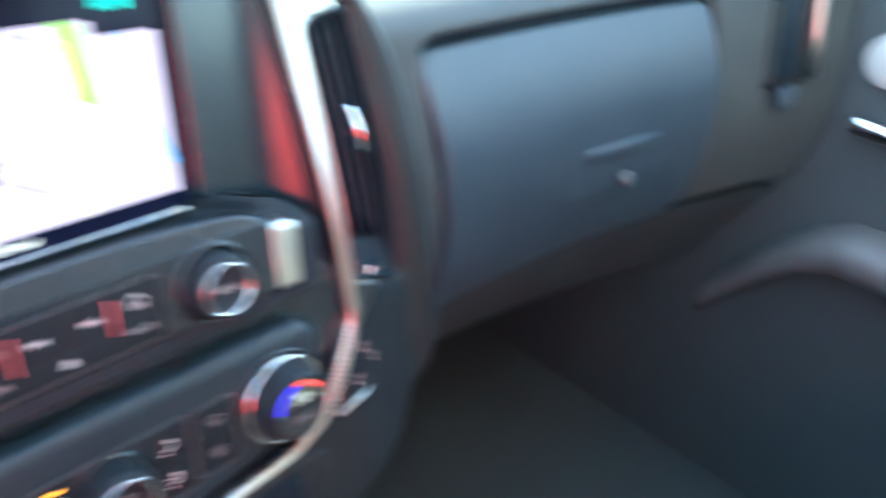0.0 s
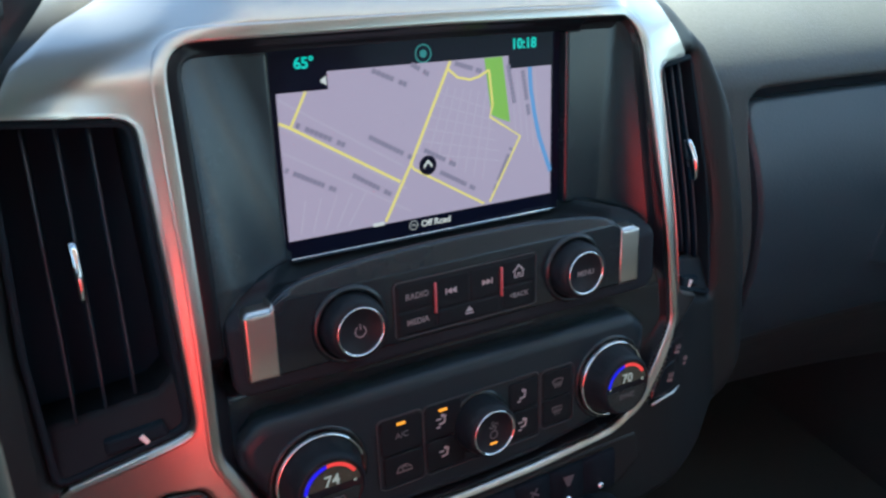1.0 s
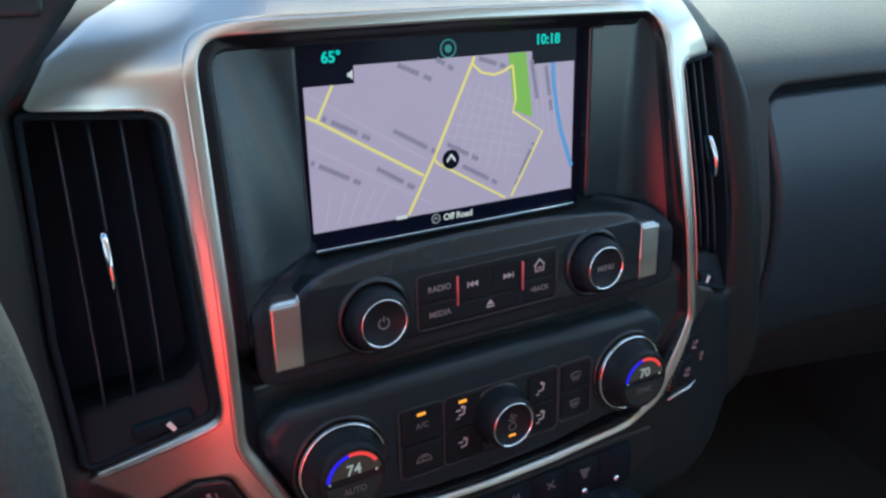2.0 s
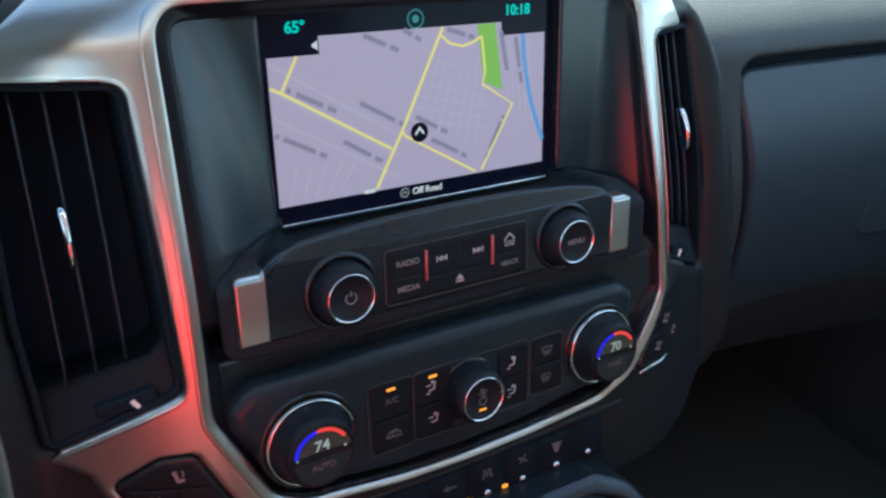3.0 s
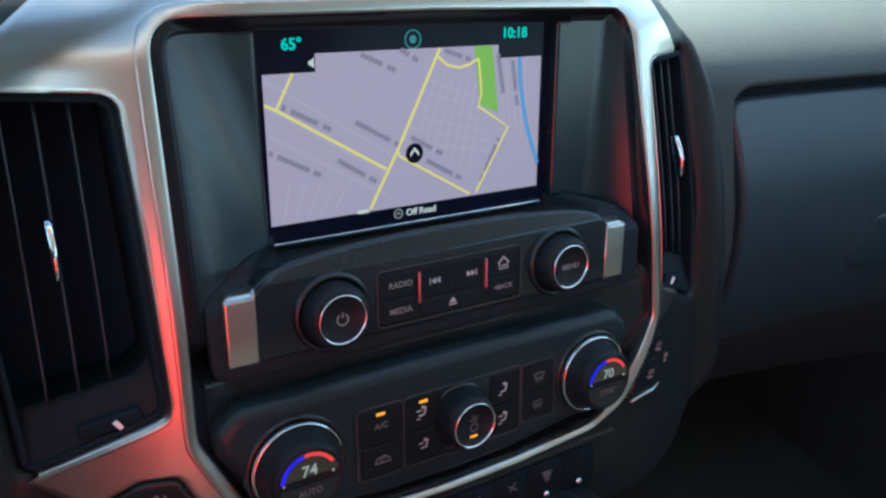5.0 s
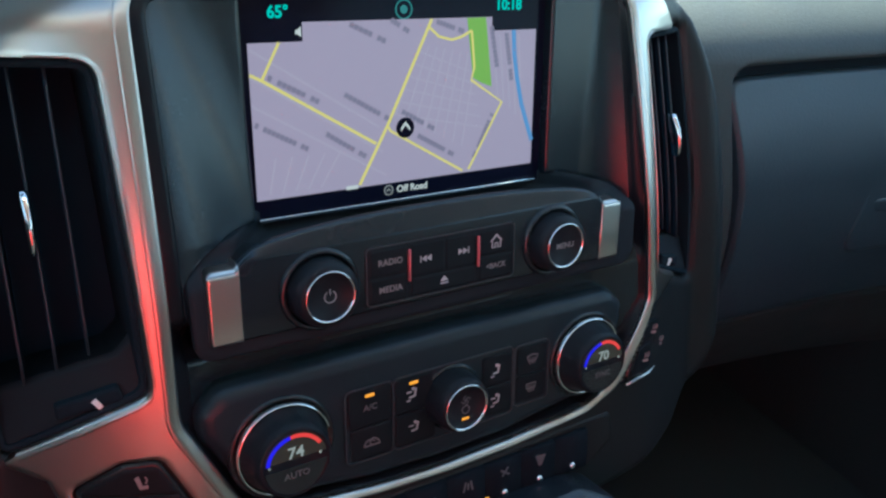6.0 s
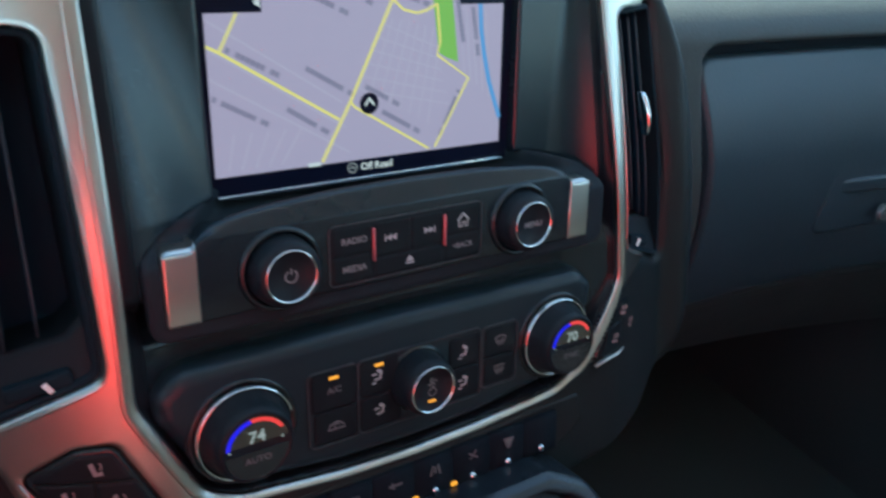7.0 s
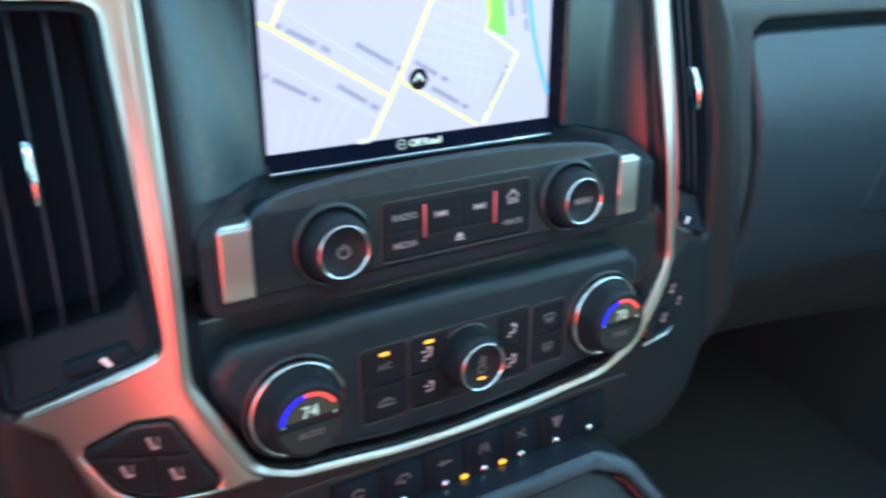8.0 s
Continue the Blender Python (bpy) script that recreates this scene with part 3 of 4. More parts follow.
def strip_rows(xs, proud=0.0, end=0):
    """Cross-sections of the strip: lower edge, face, level crease, crown facet, sharp arris, shelf running back to the screen."""
    rows = []
    for x in xs:
        z = ridge(x)
        crease = min(-0.0064, z - 0.0022)
        lean = 0.0036 * min(1, (z - crease) / 0.010) + 0.0006
        y = FACE - proud
        fall = -0.20 if end else 1 - 0.85 * smooth_step((abs(x) - 0.085) / 0.027)
        k = max(0.0, (abs(x) - 0.1272) / 0.0011) if end else 0.0
        z -= 0.0026 * max(0.0, (abs(x) - 0.1225) / 0.0058) ** 3 if end else 0.0
        y += 0.0016 * k ** 2
        z -= 0.0012 * k ** 2
        lo = -0.0470 + 0.0016 * k ** 2
        rows.append([(x, y + 0.016, lo), (x, y + 0.0014, lo), (x, y + 0.0003, lo + 0.0004), (x, y, lo + 0.0016), (x, y, -0.030), (x, y, crease - 0.0016), (x, y + 0.0001, crease - 0.0005), (x, y + 0.0006, crease + 0.0006),
                     (x, y + lean - 0.0007, z - 0.0025), (x, y + lean - 0.0001, z - 0.0012), (x, y + lean + 0.0008, z - 0.0004), (x, y + lean + 0.0020, z), (x, y + lean + 0.0034, z - 0.0003 * fall), (x, y + 0.012, z - 0.0040 * fall), (x, y + 0.022, z - 0.0100 * fall), (x, max(y + 0.023, -0.003), z - 0.0125 * fall)])
    return rows


part("body", loft(strip_rows(np.linspace(-0.1129, 0.1129, 110).tolist())), STRIP, radio)
for s in (-1, 1):
    cap = loft(strip_rows([s * x for x in np.linspace(0.1127, 0.1283, 30).tolist()], 0.0007, 1), False, True)
    part("end_cap", cap, CAP, radio, "satin silver end cap")
KEYFIELD = rounded(poly_rect(-0.0470, 0.0465, -0.0440, -0.0125), 0.003)
part("key_frame", ribbon(KEYFIELD + KEYFIELD[:1], 0.0006, FACE - 0.0008, 0.0008), KEYEDGE, radio, "fine grey rim round the keys", False)
part("key_field", plate(lambda X, Z: sd(KEYFIELD, X, Z), (-0.049, 0.049, -0.046, -0.010), 0.0007, lambda X, Z: FACE - 0.0006 + 0 * X, 0.0006, 0.002), BUTTON, radio, "matt black key field")


def key(name, parent, x0, x1, z0, z1, y, rad=0.0015, mat=BUTTON, label=""):
    p = rounded(poly_rect(x0, x1, z0, z1), rad)
    return part(name, plate(lambda X, Z: sd(p, X, Z), (x0 - 0.001, x1 + 0.001, z0 - 0.001, z1 + 0.001), 0.0006, lambda X, Z: y + 0 * X, 0.0004, 0.0025), mat, parent, label)


KY = FACE - 0.0009
for x0, x1, z0, z1 in ((-0.0455, -0.0232, -0.0287, -0.0140), (-0.0455, -0.0232, -0.0430, -0.0293), (-0.0212, 0.0002, -0.0325, -0.0140), (0.0006, 0.0204, -0.0325, -0.0140), (-0.0212, 0.0204, -0.0430, -0.0331), (0.0226, 0.0450, -0.0287, -0.0140), (0.0226, 0.0450, -0.0430, -0.0293)):
    k = key("button", radio, x0, x1, z0, z1, KY)
    cx, cz = (x0 + x1) / 2, (z0 + z1) / 2
    yy = KY - 0.0002
    if x0 < -0.04:
        part("word", letters("RADIO" if z0 > -0.03 else "MEDIA", 0.0047, cx + 0.001, yy, cz, bold=0.00008), material("grey lettering", (0.2, 0.2, 0.205), 0.5), k, "grey lettering", False)
    elif x0 > 0.02:
        if z0 > -0.03:
            part("icon", merge(prism([(cx - 0.0042, cz), (cx, cz + 0.0042), (cx + 0.0042, cz), (cx + 0.0030, cz), (cx, cz + 0.0029), (cx - 0.0030, cz)], yy, 0.0002),
                               ribbon([(cx - 0.0028, cz), (cx - 0.0028, cz - 0.0036), (cx - 0.0008, cz - 0.0036), (cx - 0.0008, cz - 0.0012), (cx + 0.0010, cz - 0.0012), (cx + 0.0010, cz - 0.0036), (cx + 0.0028, cz - 0.0036), (cx + 0.0028, cz)], 0.0007, yy, 0.0002)), INK, k, "pale house icon", False)
        else:
            part("word", letters("<BACK", 0.0042, cx, yy, cz + 0.0005, bold=0.00006), material("grey lettering", (0.2, 0.2, 0.205), 0.5), k, "grey lettering", False)
    elif z0 < -0.04:
        part("icon", merge(prism([(cx - 0.0026, cz), (cx + 0.0026, cz), (cx, cz + 0.0030)], yy, 0.0002), prism(poly_rect(cx - 0.0026, cx + 0.0026, cz - 0.0016, cz - 0.0008), yy, 0.0002)), INK, k, "pale eject icon", False)
    else:
        s = -1 if x0 < -0.01 else 1
        c = cx + s * 0.0015
        part("icon", merge(*[prism([(c + s * d, cz - 0.0018), (c + s * d, cz + 0.0018), (c + s * (d + 0.0030), cz)], yy, 0.0002) for d in (-0.0034, -0.0004)], prism(poly_rect(min(c + s * 0.0028, c + s * 0.0035), max(c + s * 0.0028, c + s * 0.0035), cz - 0.0018, cz + 0.0018), yy, 0.0002)), INK, k, "pale skip icon", False)
for x in (-0.0222, 0.0215):
    part("accent", box(x - 0.0006, x + 0.0006, KY - 0.0012, KY + 0.002, -0.0340, -0.0165, 0.0003), REDLINE, radio, "thin red accent line")
for s, cx, cz in ((-1, -0.0726, -0.0286), (1, 0.0745, -0.0280)):
    part("collar", lathe([(0.0218, FACE + 0.002), (0.0214, FACE - 0.0006), (0.0206, FACE - 0.0018), (0.0194, FACE - 0.0022), (0.0184, FACE - 0.0016), (0.0178, FACE - 0.0002), (0.0150, FACE)], cx, cz), GLOSSY, radio)
    k = part("knob", lathe([(0.0172, FACE), (0.0168, FACE - 0.007), (0.0156, FACE - 0.0112), (0.0136, FACE - 0.0122), (0.0120, FACE - 0.0122), (0.0116, FACE - 0.0117), (0.0, FACE - 0.0117)], cx, cz, 96, 0.0002, 48), KNOB, radio, "black knurled knob")
    part("ring", lathe([(0.0132, FACE - 0.0112), (0.01315, FACE - 0.0128), (0.0129, FACE - 0.0131), (0.0125, FACE - 0.0130), (0.0121, FACE - 0.0124), (0.0120, FACE - 0.0112)], cx, cz, 96), CHROME, k, "bright chrome ring")
    if s < 0:
        part("icon", merge(ribbon(arc(cx, cz, 0.0030, 120, 420, 24), 0.0006, FACE - 0.0120, 0.0002), ribbon([(cx, cz + 0.0010), (cx, cz + 0.0040)], 0.0006, FACE - 0.0120, 0.0002)), material("grey lettering", (0.25, 0.25, 0.255), 0.5), k, "grey power icon", False)
    else:
        part("word", letters("MENU", 0.0046, cx, FACE - 0.0120, cz, bold=0.00006), material("grey lettering", (0.2, 0.2, 0.205), 0.5), k, "grey lettering", False)

slot = thing("disc_slot", (0, -0.02, -0.066), "narrow black disc slot under the radio strip", "disc slot")
part("lip", plate(lambda X, Z: np.maximum(sd(rounded(poly_rect(-0.0685, 0.0585, -0.0640, -0.0540), 0.003), X, Z), -sd(rounded(poly_rect(-0.066, 0.056, -0.0620, -0.0560), 0.001), X, Z)), (-0.074, 0.064, -0.066, -0.050), 0.001, lambda X, Z: -0.0238 + 0 * X, 0.0006, 0.006), PANEL, slot)
part("gap", prism(poly_rect(-0.067, 0.057, -0.0625, -0.0555), -0.0234, 0.003), GLOSSY, slot, "", False)

# ---- climate panel ----
climate = thing("climate_panel", (0, -0.03, -0.138), "black climate control panel with two temperature dials and buttons", "climate control")
CF = -0.0375
CLIMATE = rounded(mirrored([(0.0, -0.0675), (0.126, -0.0690), (0.139, -0.080), (0.138, -0.094), (0.1165, -0.1310), (0.1010, -0.1400), (0.045, -0.1475), (0.0, -0.1490)]), [0, 0.016, 0.010, 0.008, 0.01, 0.02, 0.02, 0, 0.02, 0.02, 0.01, 0.008, 0.010, 0.016])
part("body", plate(lambda X, Z: sd(CLIMATE, X, Z), (-0.142, 0.142, -0.152, -0.064), 0.0012, lambda X, Z: CF + 0 * X, 0.009, 0.014), PLASTIC, climate)


def mode_icon(cx, cz, y, kind):
    """Small seat and arrow pictures of the climate keys."""
    u = 0.0011
    seat = [(cx + 2 * u, cz + 3 * u), (cx + 1.2 * u, cz - 1.2 * u), (cx - 2 * u, cz - 1.6 * u)]
    out = [ribbon(seat, 0.0012, y, 0.0002), prism(circle(cx + 0.4 * u, cz + 3.0 * u, 0.0011, 10), y, 0.0002)]
    if kind != 2:
        out.append(ribbon([(cx - 3.4 * u, cz + 1.4 * u), (cx - 0.6 * u, cz + 1.4 * u)], 0.0009, y, 0.0002))
    if kind != 1:
        out.append(ribbon([(cx - 3.4 * u, cz - 3.2 * u), (cx - 1.2 * u, cz - 3.2 * u)], 0.0009, y, 0.0002))
    return merge(*out)


BY = CF - 0.0010
for x0, x1, z0, z1, what in ((-0.0605, -0.0343, -0.1115, -0.0895, "A/C"), (-0.0595, -0.0340, -0.1310, -0.1122, "car"), (-0.0325, -0.0080, -0.1108, -0.0895, "m0"), (-0.0320, -0.0060, -0.1310, -0.1115, "m1"),
                             (0.0260, 0.0470, -0.1105, -0.0915, "m2"), (0.0265, 0.0475, -0.1300, -0.1112, "m0"), (0.0510, 0.0740, -0.1095, -0.0915, "fan"), (0.0510, 0.0735, -0.1275, -0.1102, "rear")):
    yy = BY
    k = key("button", climate, x0, x1, z0, z1, yy, 0.0025)
    cx, cz, yi = (x0 + x1) / 2, (z0 + z1) / 2, yy - 0.0002
    if what == "A/C":
        part("word", letters("A/C", 0.0050, cx, yi, cz, bold=0.00006), DIMINK, k, "faint grey lettering", False)
    elif what == "car":
        part("icon", merge(ribbon([(cx - 0.005, cz - 0.002), (cx - 0.0035, cz + 0.001), (cx + 0.001, cz + 0.0022), (cx + 0.004, cz), (cx + 0.005, cz - 0.002), (cx - 0.005, cz - 0.002)], 0.0009, yi, 0.0002), ribbon(arc(cx, cz - 0.0002, 0.0014, 0, 270, 12), 0.0007, yi, 0.0002)), DIMINK, k, "faint recirculation icon", False)
    elif what == "fan":
        part("icon", merge(ribbon([(cx - 0.004, cz + 0.0022), (cx, cz + 0.0032), (cx + 0.004, cz + 0.0022), (cx + 0.0028, cz - 0.001), (cx - 0.0028, cz - 0.001), (cx - 0.004, cz + 0.0022)], 0.0008, yi, 0.0002), *[ribbon([(cx + d, cz - 0.0032), (cx + d, cz + 0.001)], 0.0006, yi, 0.0002) for d in (-0.0018, 0, 0.0018)]), DIMINK, k, "faint windscreen icon", False)
    elif what == "rear":
        part("icon", merge(ribbon([(cx - 0.0035, cz + 0.0022), (cx + 0.0035, cz + 0.0022), (cx + 0.0035, cz - 0.001), (cx - 0.0035, cz - 0.001), (cx - 0.0035, cz + 0.0022)], 0.0007, yi, 0.0002), *[ribbon([(cx + d, cz - 0.0035), (cx + d, cz + 0.001)], 0.0006, yi, 0.0002) for d in (-0.0018, 0, 0.0018)]), DIMINK, k, "faint heated window icon", False)
    else:
        part("icon", mode_icon(cx - 0.001, cz, yi, int(what[1])), INK, k, "pale airflow icon", False)
    if what in ("A/C", "m0") and x0 < 0:
        part("lamp", box(cx - 0.0030, cx + 0.0024, yi - 0.0003, yi + 0.0004, z1 - 0.0046, z1 - 0.0028, 0.0003), ORANGE, k, "glowing amber lamp")
part("accent", box(0.0487, 0.0491, CF - 0.0004, CF + 0.002, -0.1315, -0.0905, 0.0001), material("maroon accent", (0.05, 0.008, 0.010), 0.6), climate, "thin maroon accent line")
for outline in (poly_rect(-0.0622, -0.0334, -0.1322, -0.0884), poly_rect(-0.0332, 0.0482, -0.1322, -0.0884), poly_rect(0.0494, 0.0752, -0.1295, -0.0896)):
    loop = rounded(outline, 0.004)
    part("key_frame", ribbon(loop + loop[:1], 0.0006, CF - 0.0012, 0.0012), KEYEDGE, climate, "fine grey rim round the keys", False)

fx, fz = 0.0045, -0.1090
part("collar", lathe([(0.0200, CF + 0.002), (0.0195, CF - 0.0008), (0.0175, CF - 0.0008)], fx, fz), GLOSSY, climate)
fan = part("fan_knob", lathe([(0.0172, CF), (0.0165, CF - 0.010), (0.0155, CF - 0.0150), (0.0140, CF - 0.0160), (0.0124, CF - 0.0160), (0.0120, CF - 0.0152), (0.0, CF - 0.0152)], fx, fz, 96, 0.0002, 44), KNOB, climate, "black fan speed knob")
part("ring", lathe([(0.0139, CF - 0.0152), (0.01385, CF - 0.0167), (0.0136, CF - 0.0170), (0.0131, CF - 0.0169), (0.0127, CF - 0.0162), (0.0126, CF - 0.0152)], fx, fz, 96), CHROME, fan, "bright chrome ring")
part("icon", merge(*[ribbon(arc(fx + 0.0014 * math.cos(radians(a)), fz + 0.0040 + 0.0014 * math.sin(radians(a)), 0.0014, a, a + 200, 10), 0.0006, CF - 0.0154, 0.0002) for a in (0, 90, 180, 270)], ribbon(arc(fx, fz - 0.0016, 0.0024, 0, 360, 20), 0.0006, CF - 0.0154, 0.0002)), DIMINK, fan, "faint fan icon", False)
part("lamp", box(fx - 0.0026, fx + 0.0022, CF - 0.0157, CF - 0.0150, fz - 0.0078, fz - 0.0064, 0.0003), ORANGE, fan, "glowing amber lamp")

for cx, word, degrees in ((-0.0970, "AUTO", "74"), (0.1050, "SYNC", "70")):
    cz, r = -0.1085, 0.0248
    part("dial_seat", lathe([(0.0285, CF + 0.003), (0.0282, CF - 0.0010), (0.0268, CF - 0.0016), (0.0258, CF - 0.0006), (0.0235, CF - 0.0006)], cx, cz), GLOSSY, climate)
    dial = part("dial", lathe([(0.0236, CF), (0.0230, CF - 0.0045), (0.0212, CF - 0.0070), (0.0204, CF - 0.0125), (0.0190, CF - 0.0165), (0.0174, CF - 0.0180), (0.0168, CF - 0.0172), (0.0, CF - 0.0168)], cx, cz, 96, 0.0002, 60), KNOB, climate, "black temperature dial")
    part("ring", lathe([(r + 0.0006, CF - 0.0020), (r + 0.0004, CF - 0.0040), (r - 0.0002, CF - 0.0046), (r - 0.0010, CF - 0.0040), (r - 0.0012, CF - 0.0020)], cx, cz, 96, a0=15, a1=290), CHROME, dial, "thin chrome ring")
    dy = CF - 0.0172
    R = 0.0162
    part("display", prism(arc(cx, cz + 0.0006, R, 6, 174, 32), dy, 0.0008), LCD, dial, "grey temperature display", False)
    part("lower_key", prism(arc(cx, cz - 0.0006, R, 184, 356, 32), dy - 0.0003, 0.0010), GLOSSY, dial, "", False)
    part("blue_arc", ribbon(arc(cx, cz, R - 0.0014, 100, 172, 20), 0.0019, dy - 0.0003, 0.0002), BLUE, dial, "glowing blue arc", False)
    part("red_arc", ribbon(arc(cx, cz, R - 0.0014, 30, 99, 20), 0.0019, dy - 0.0003, 0.0002), RED, dial, "glowing red arc", False)
    part("figures", letters(degrees, 0.0088, cx, dy - 0.0003, cz + 0.0056, bold=0.0001), FIGURE, dial, "pale lit figures", False)
    part("word", letters(word, 0.0048, cx, dy - 0.0006, cz - 0.0064, bold=0.00006), DIMINK, dial, "faint grey lettering", False)
    part("pointer", prism(circle(cx + 0.0128, cz + 0.0022, 0.0009, 8), dy - 0.0004, 0.0003), CHROME, dial, "tiny bright pointer", False)
    part("pointer", prism(circle(cx - 0.0140, cz + 0.0012, 0.0007, 8), dy - 0.0004, 0.0003), CHROME, dial, "tiny bright pointer", False)

# ---- air vents ----


def air_vent(s):
    v = thing("air_vent", (s * 0.193, 0.03, -0.08), "black upright dashboard air vent with thin fins and chrome tab", "air vent", "vents beside the touchscreen", m=SP)
    poly = [(s * x, z) for x, z in VENT]
    lo, hi = min(p[0] for p in poly), max(p[0] for p in poly)
    part("housing", plate(lambda X, Z: np.maximum(sd(poly, X, Z) - 0.0004, -sd(poly, X, Z) - 0.003), (lo - 0.004, hi + 0.004, -0.102, 0.092), 0.001, lambda X, Z: pod_face(X, Z) + 0.004, 0.001, 0.05), VOID, v)
    part("back", plate(lambda X, Z: sd(poly, X, Z) + 0.0005, (lo, hi, -0.102, 0.092), 0.004, lambda X, Z: pod_face(X, Z) + 0.040, 0.002, 0.004), DEEP, v)
    back = 0.0026 if s < 0 else 0.0090
    for i, ax in enumerate((0.1805, 0.1938, 0.2072)):
        x = s * ax
        y0 = float(pod_face(np.array(ax), np.array(0.0)))
        rows = []
        for z in np.linspace(-0.0370 - 0.48 * (ax - 0.164), 0.081, 10):
            yz = float(pod_face(np.array(ax), np.array(z)))
            rows.append([(x - 0.0006, yz + 0.0125, z), (x - 0.0003, yz + 0.0100, z), (x + 0.0003, yz + 0.0100, z), (x + 0.0006, yz + 0.0125, z), (x + 0.0006 + back, yz + 0.034, z), (x - 0.0006 + back, yz + 0.034, z)])
        fin = part("fin", loft(rows, True, True), DEEP, v, smooth=False)
        # painted highlight: a lighter strip on the shade-coloured fin
        part("edge", loft([[(r[1][0] - 0.00005, r[1][1] - 0.0004, r[1][2]), (r[2][0] + 0.00005, r[2][1] - 0.0004, r[2][2]), (r[3][0], r[3][1] - 0.0022, r[3][2]), (r[0][0], r[0][1] - 0.0022, r[0][2])] for r in rows], True, True), LITEDGE, fin, "thin fin edge, lightened as if lit")
    ax = 0.1960
    y0 = float(pod_face(np.array(ax), np.array(0.02)))
    rows = []
    for f, z in enumerate(np.linspace(0.004, 0.0315, 13)):
        t = f / 12
        w = 0.0012 + 0.0007 * t ** 2 + 0.0004 * math.sin(math.pi * t)
        out = 0.0030 + 0.0050 * math.sin(math.pi * (0.12 + 0.80 * t))
        yz = y0 + 0.15 * (z - 0.02) + 0.006
        rows.append([(s * ax - w, yz, z), (s * ax - w, yz - out * 0.8, z), (s * ax - w * 0.4, yz - out, z), (s * ax + w * 0.4, yz - out, z), (s * ax + w, yz - out * 0.8, z), (s * ax + w, yz, z)])
    part("tab", loft(rows, True, True), CHROME, v, "chrome direction tab")
    shelf = [(s * x, z) for x, z in rounded([(0.1595, -0.034), (0.1640, -0.0400), (0.1700, -0.0460), (0.2250, -0.0625), (0.2225, -0.0895), (0.1830, -0.0735), (0.1600, -0.0635)], 0.003)]
    part("sill", plate(lambda X, Z: sd(shelf, X, Z), (min(lo, hi) - 0.003, max(lo, hi) + 0.003, -0.094, -0.032), 0.0012, lambda X, Z: pod_face(X, Z) + 0.0055 + 0.30 * np.maximum(0, Z + 0.0720 + 0.30 * (np.abs(X) - 0.17)), 0.0022, 0.03), KNOB, v, "smooth black sill")
    slope = lambda x: float(pod_face(np.array(x), np.array(-0.066))) + 0.0060
    WHEEL_BOX = [(s * x, z) for x, z in rounded([(0.1695, -0.0662), (0.1975, -0.0745), (0.1975, -0.0672), (0.1715, -0.0590)], 0.0015)]
    wheel = part("wheel", plate(lambda X, Z: sd(WHEEL_BOX, X, Z), (min(s * 0.168, s * 0.199), max(s * 0.168, s * 0.199), -0.076, -0.058), 0.0008, lambda X, Z: pod_face(X, Z) + 0.0046, 0.0012, 0.006), VOID, v, "ribbed thumb wheel")
    part("mark", ribbon([(s * 0.1822, -0.0645), (s * 0.1792, -0.0690)], 0.0024, slope(0.1808) - 0.0022, 0.0008), material("white wheel mark", (0.8, 0.8, 0.8), 0.4), wheel, "white mark", False)
    return v


air_vent(-1)
air_vent(1)

# ---- seat heater switch pods ----


def switch_pod(s):
    p = thing("seat_switch_pod", (s * 0.168, -0.03, -0.13), "small black seat heating switch cluster in silver bezel", "switch", "seat switch clusters", m=SP)
    poly = [(s * x, z) for x, z in POD]
    lo, hi = min(q[0] for q in poly), max(q[0] for q in poly)
    hgt = lambda X, Z: pod_face(X, Z) + 0.0012
    part("base", plate(lambda X, Z: sd(poly, X, Z), (lo - 0.002, hi + 0.002, -0.142, -0.092), 0.001, hgt, 0.0015, 0.008), GLOSSY, p)
    cut = lambda X: -0.1150 + 0.10 * (np.abs(X) - 0.168)
    fields = (lambda X, Z: np.maximum(sd(poly, X, Z) + 0.0022, cut(X) + 0.0004 - Z),
              lambda X, Z: np.maximum(np.maximum(sd(poly, X, Z) + 0.0022, Z - cut(X) + 0.0004), 0.1695 - np.abs(X)),
              lambda X, Z: np.maximum(np.maximum(sd(poly, X, Z) + 0.0022, Z - cut(X) + 0.0004), np.abs(X) - 0.1687))
    for f, (ix, iz) in zip(fields, ((0.1665, -0.1070), (0.1785, -0.1205), (0.1585, -0.1250))):
        k = part("button", plate(f, (lo, hi, -0.142, -0.092), 0.0008, lambda X, Z: hgt(X, Z) - 0.0012, 0.0008, 0.003), BUTTON, p)
        yi = float(hgt(np.array(ix), np.array(iz))) - 0.0016
        x = s * ix
        part("icon", merge(ribbon([(x - 0.0036, iz + 0.0036), (x - 0.0020, iz - 0.0026), (x + 0.0036, iz - 0.0032)], 0.0022, yi, 0.0002), *[ribbon([(x + d, iz - 0.0010), (x + d + 0.0008, iz + 0.0010), (x + d, iz + 0.0026)], 0.0008, yi, 0.0002) for d in (0.0002, 0.0020, 0.0038)]), material("pale pink icon", (0.24, 0.18, 0.18), 0.5), k, "pale seat icon", False)
    pts = ([(s * 0.1980, -0.1115), (s * 0.1935, -0.1215)] if s < 0 else []) + [(s * 0.1865, -0.1320), (s * 0.1780, -0.1376), (s * 0.166, -0.1402), (s * 0.1400, -0.1398)]
    rows = []
    for x, z in pts:
        y = float(pod_face(np.array(x), np.array(z)))
        rows.append([(x, y + 0.002, z - 0.0007), (x, y - 0.0010, z - 0.0005), (x, y - 0.0010, z + 0.0005), (x, y + 0.002, z + 0.0007)])
    part("rim", loft(rows, True, True), CAP, p, "thin bright rim")
    return p


switch_pod(-1)
switch_pod(1)

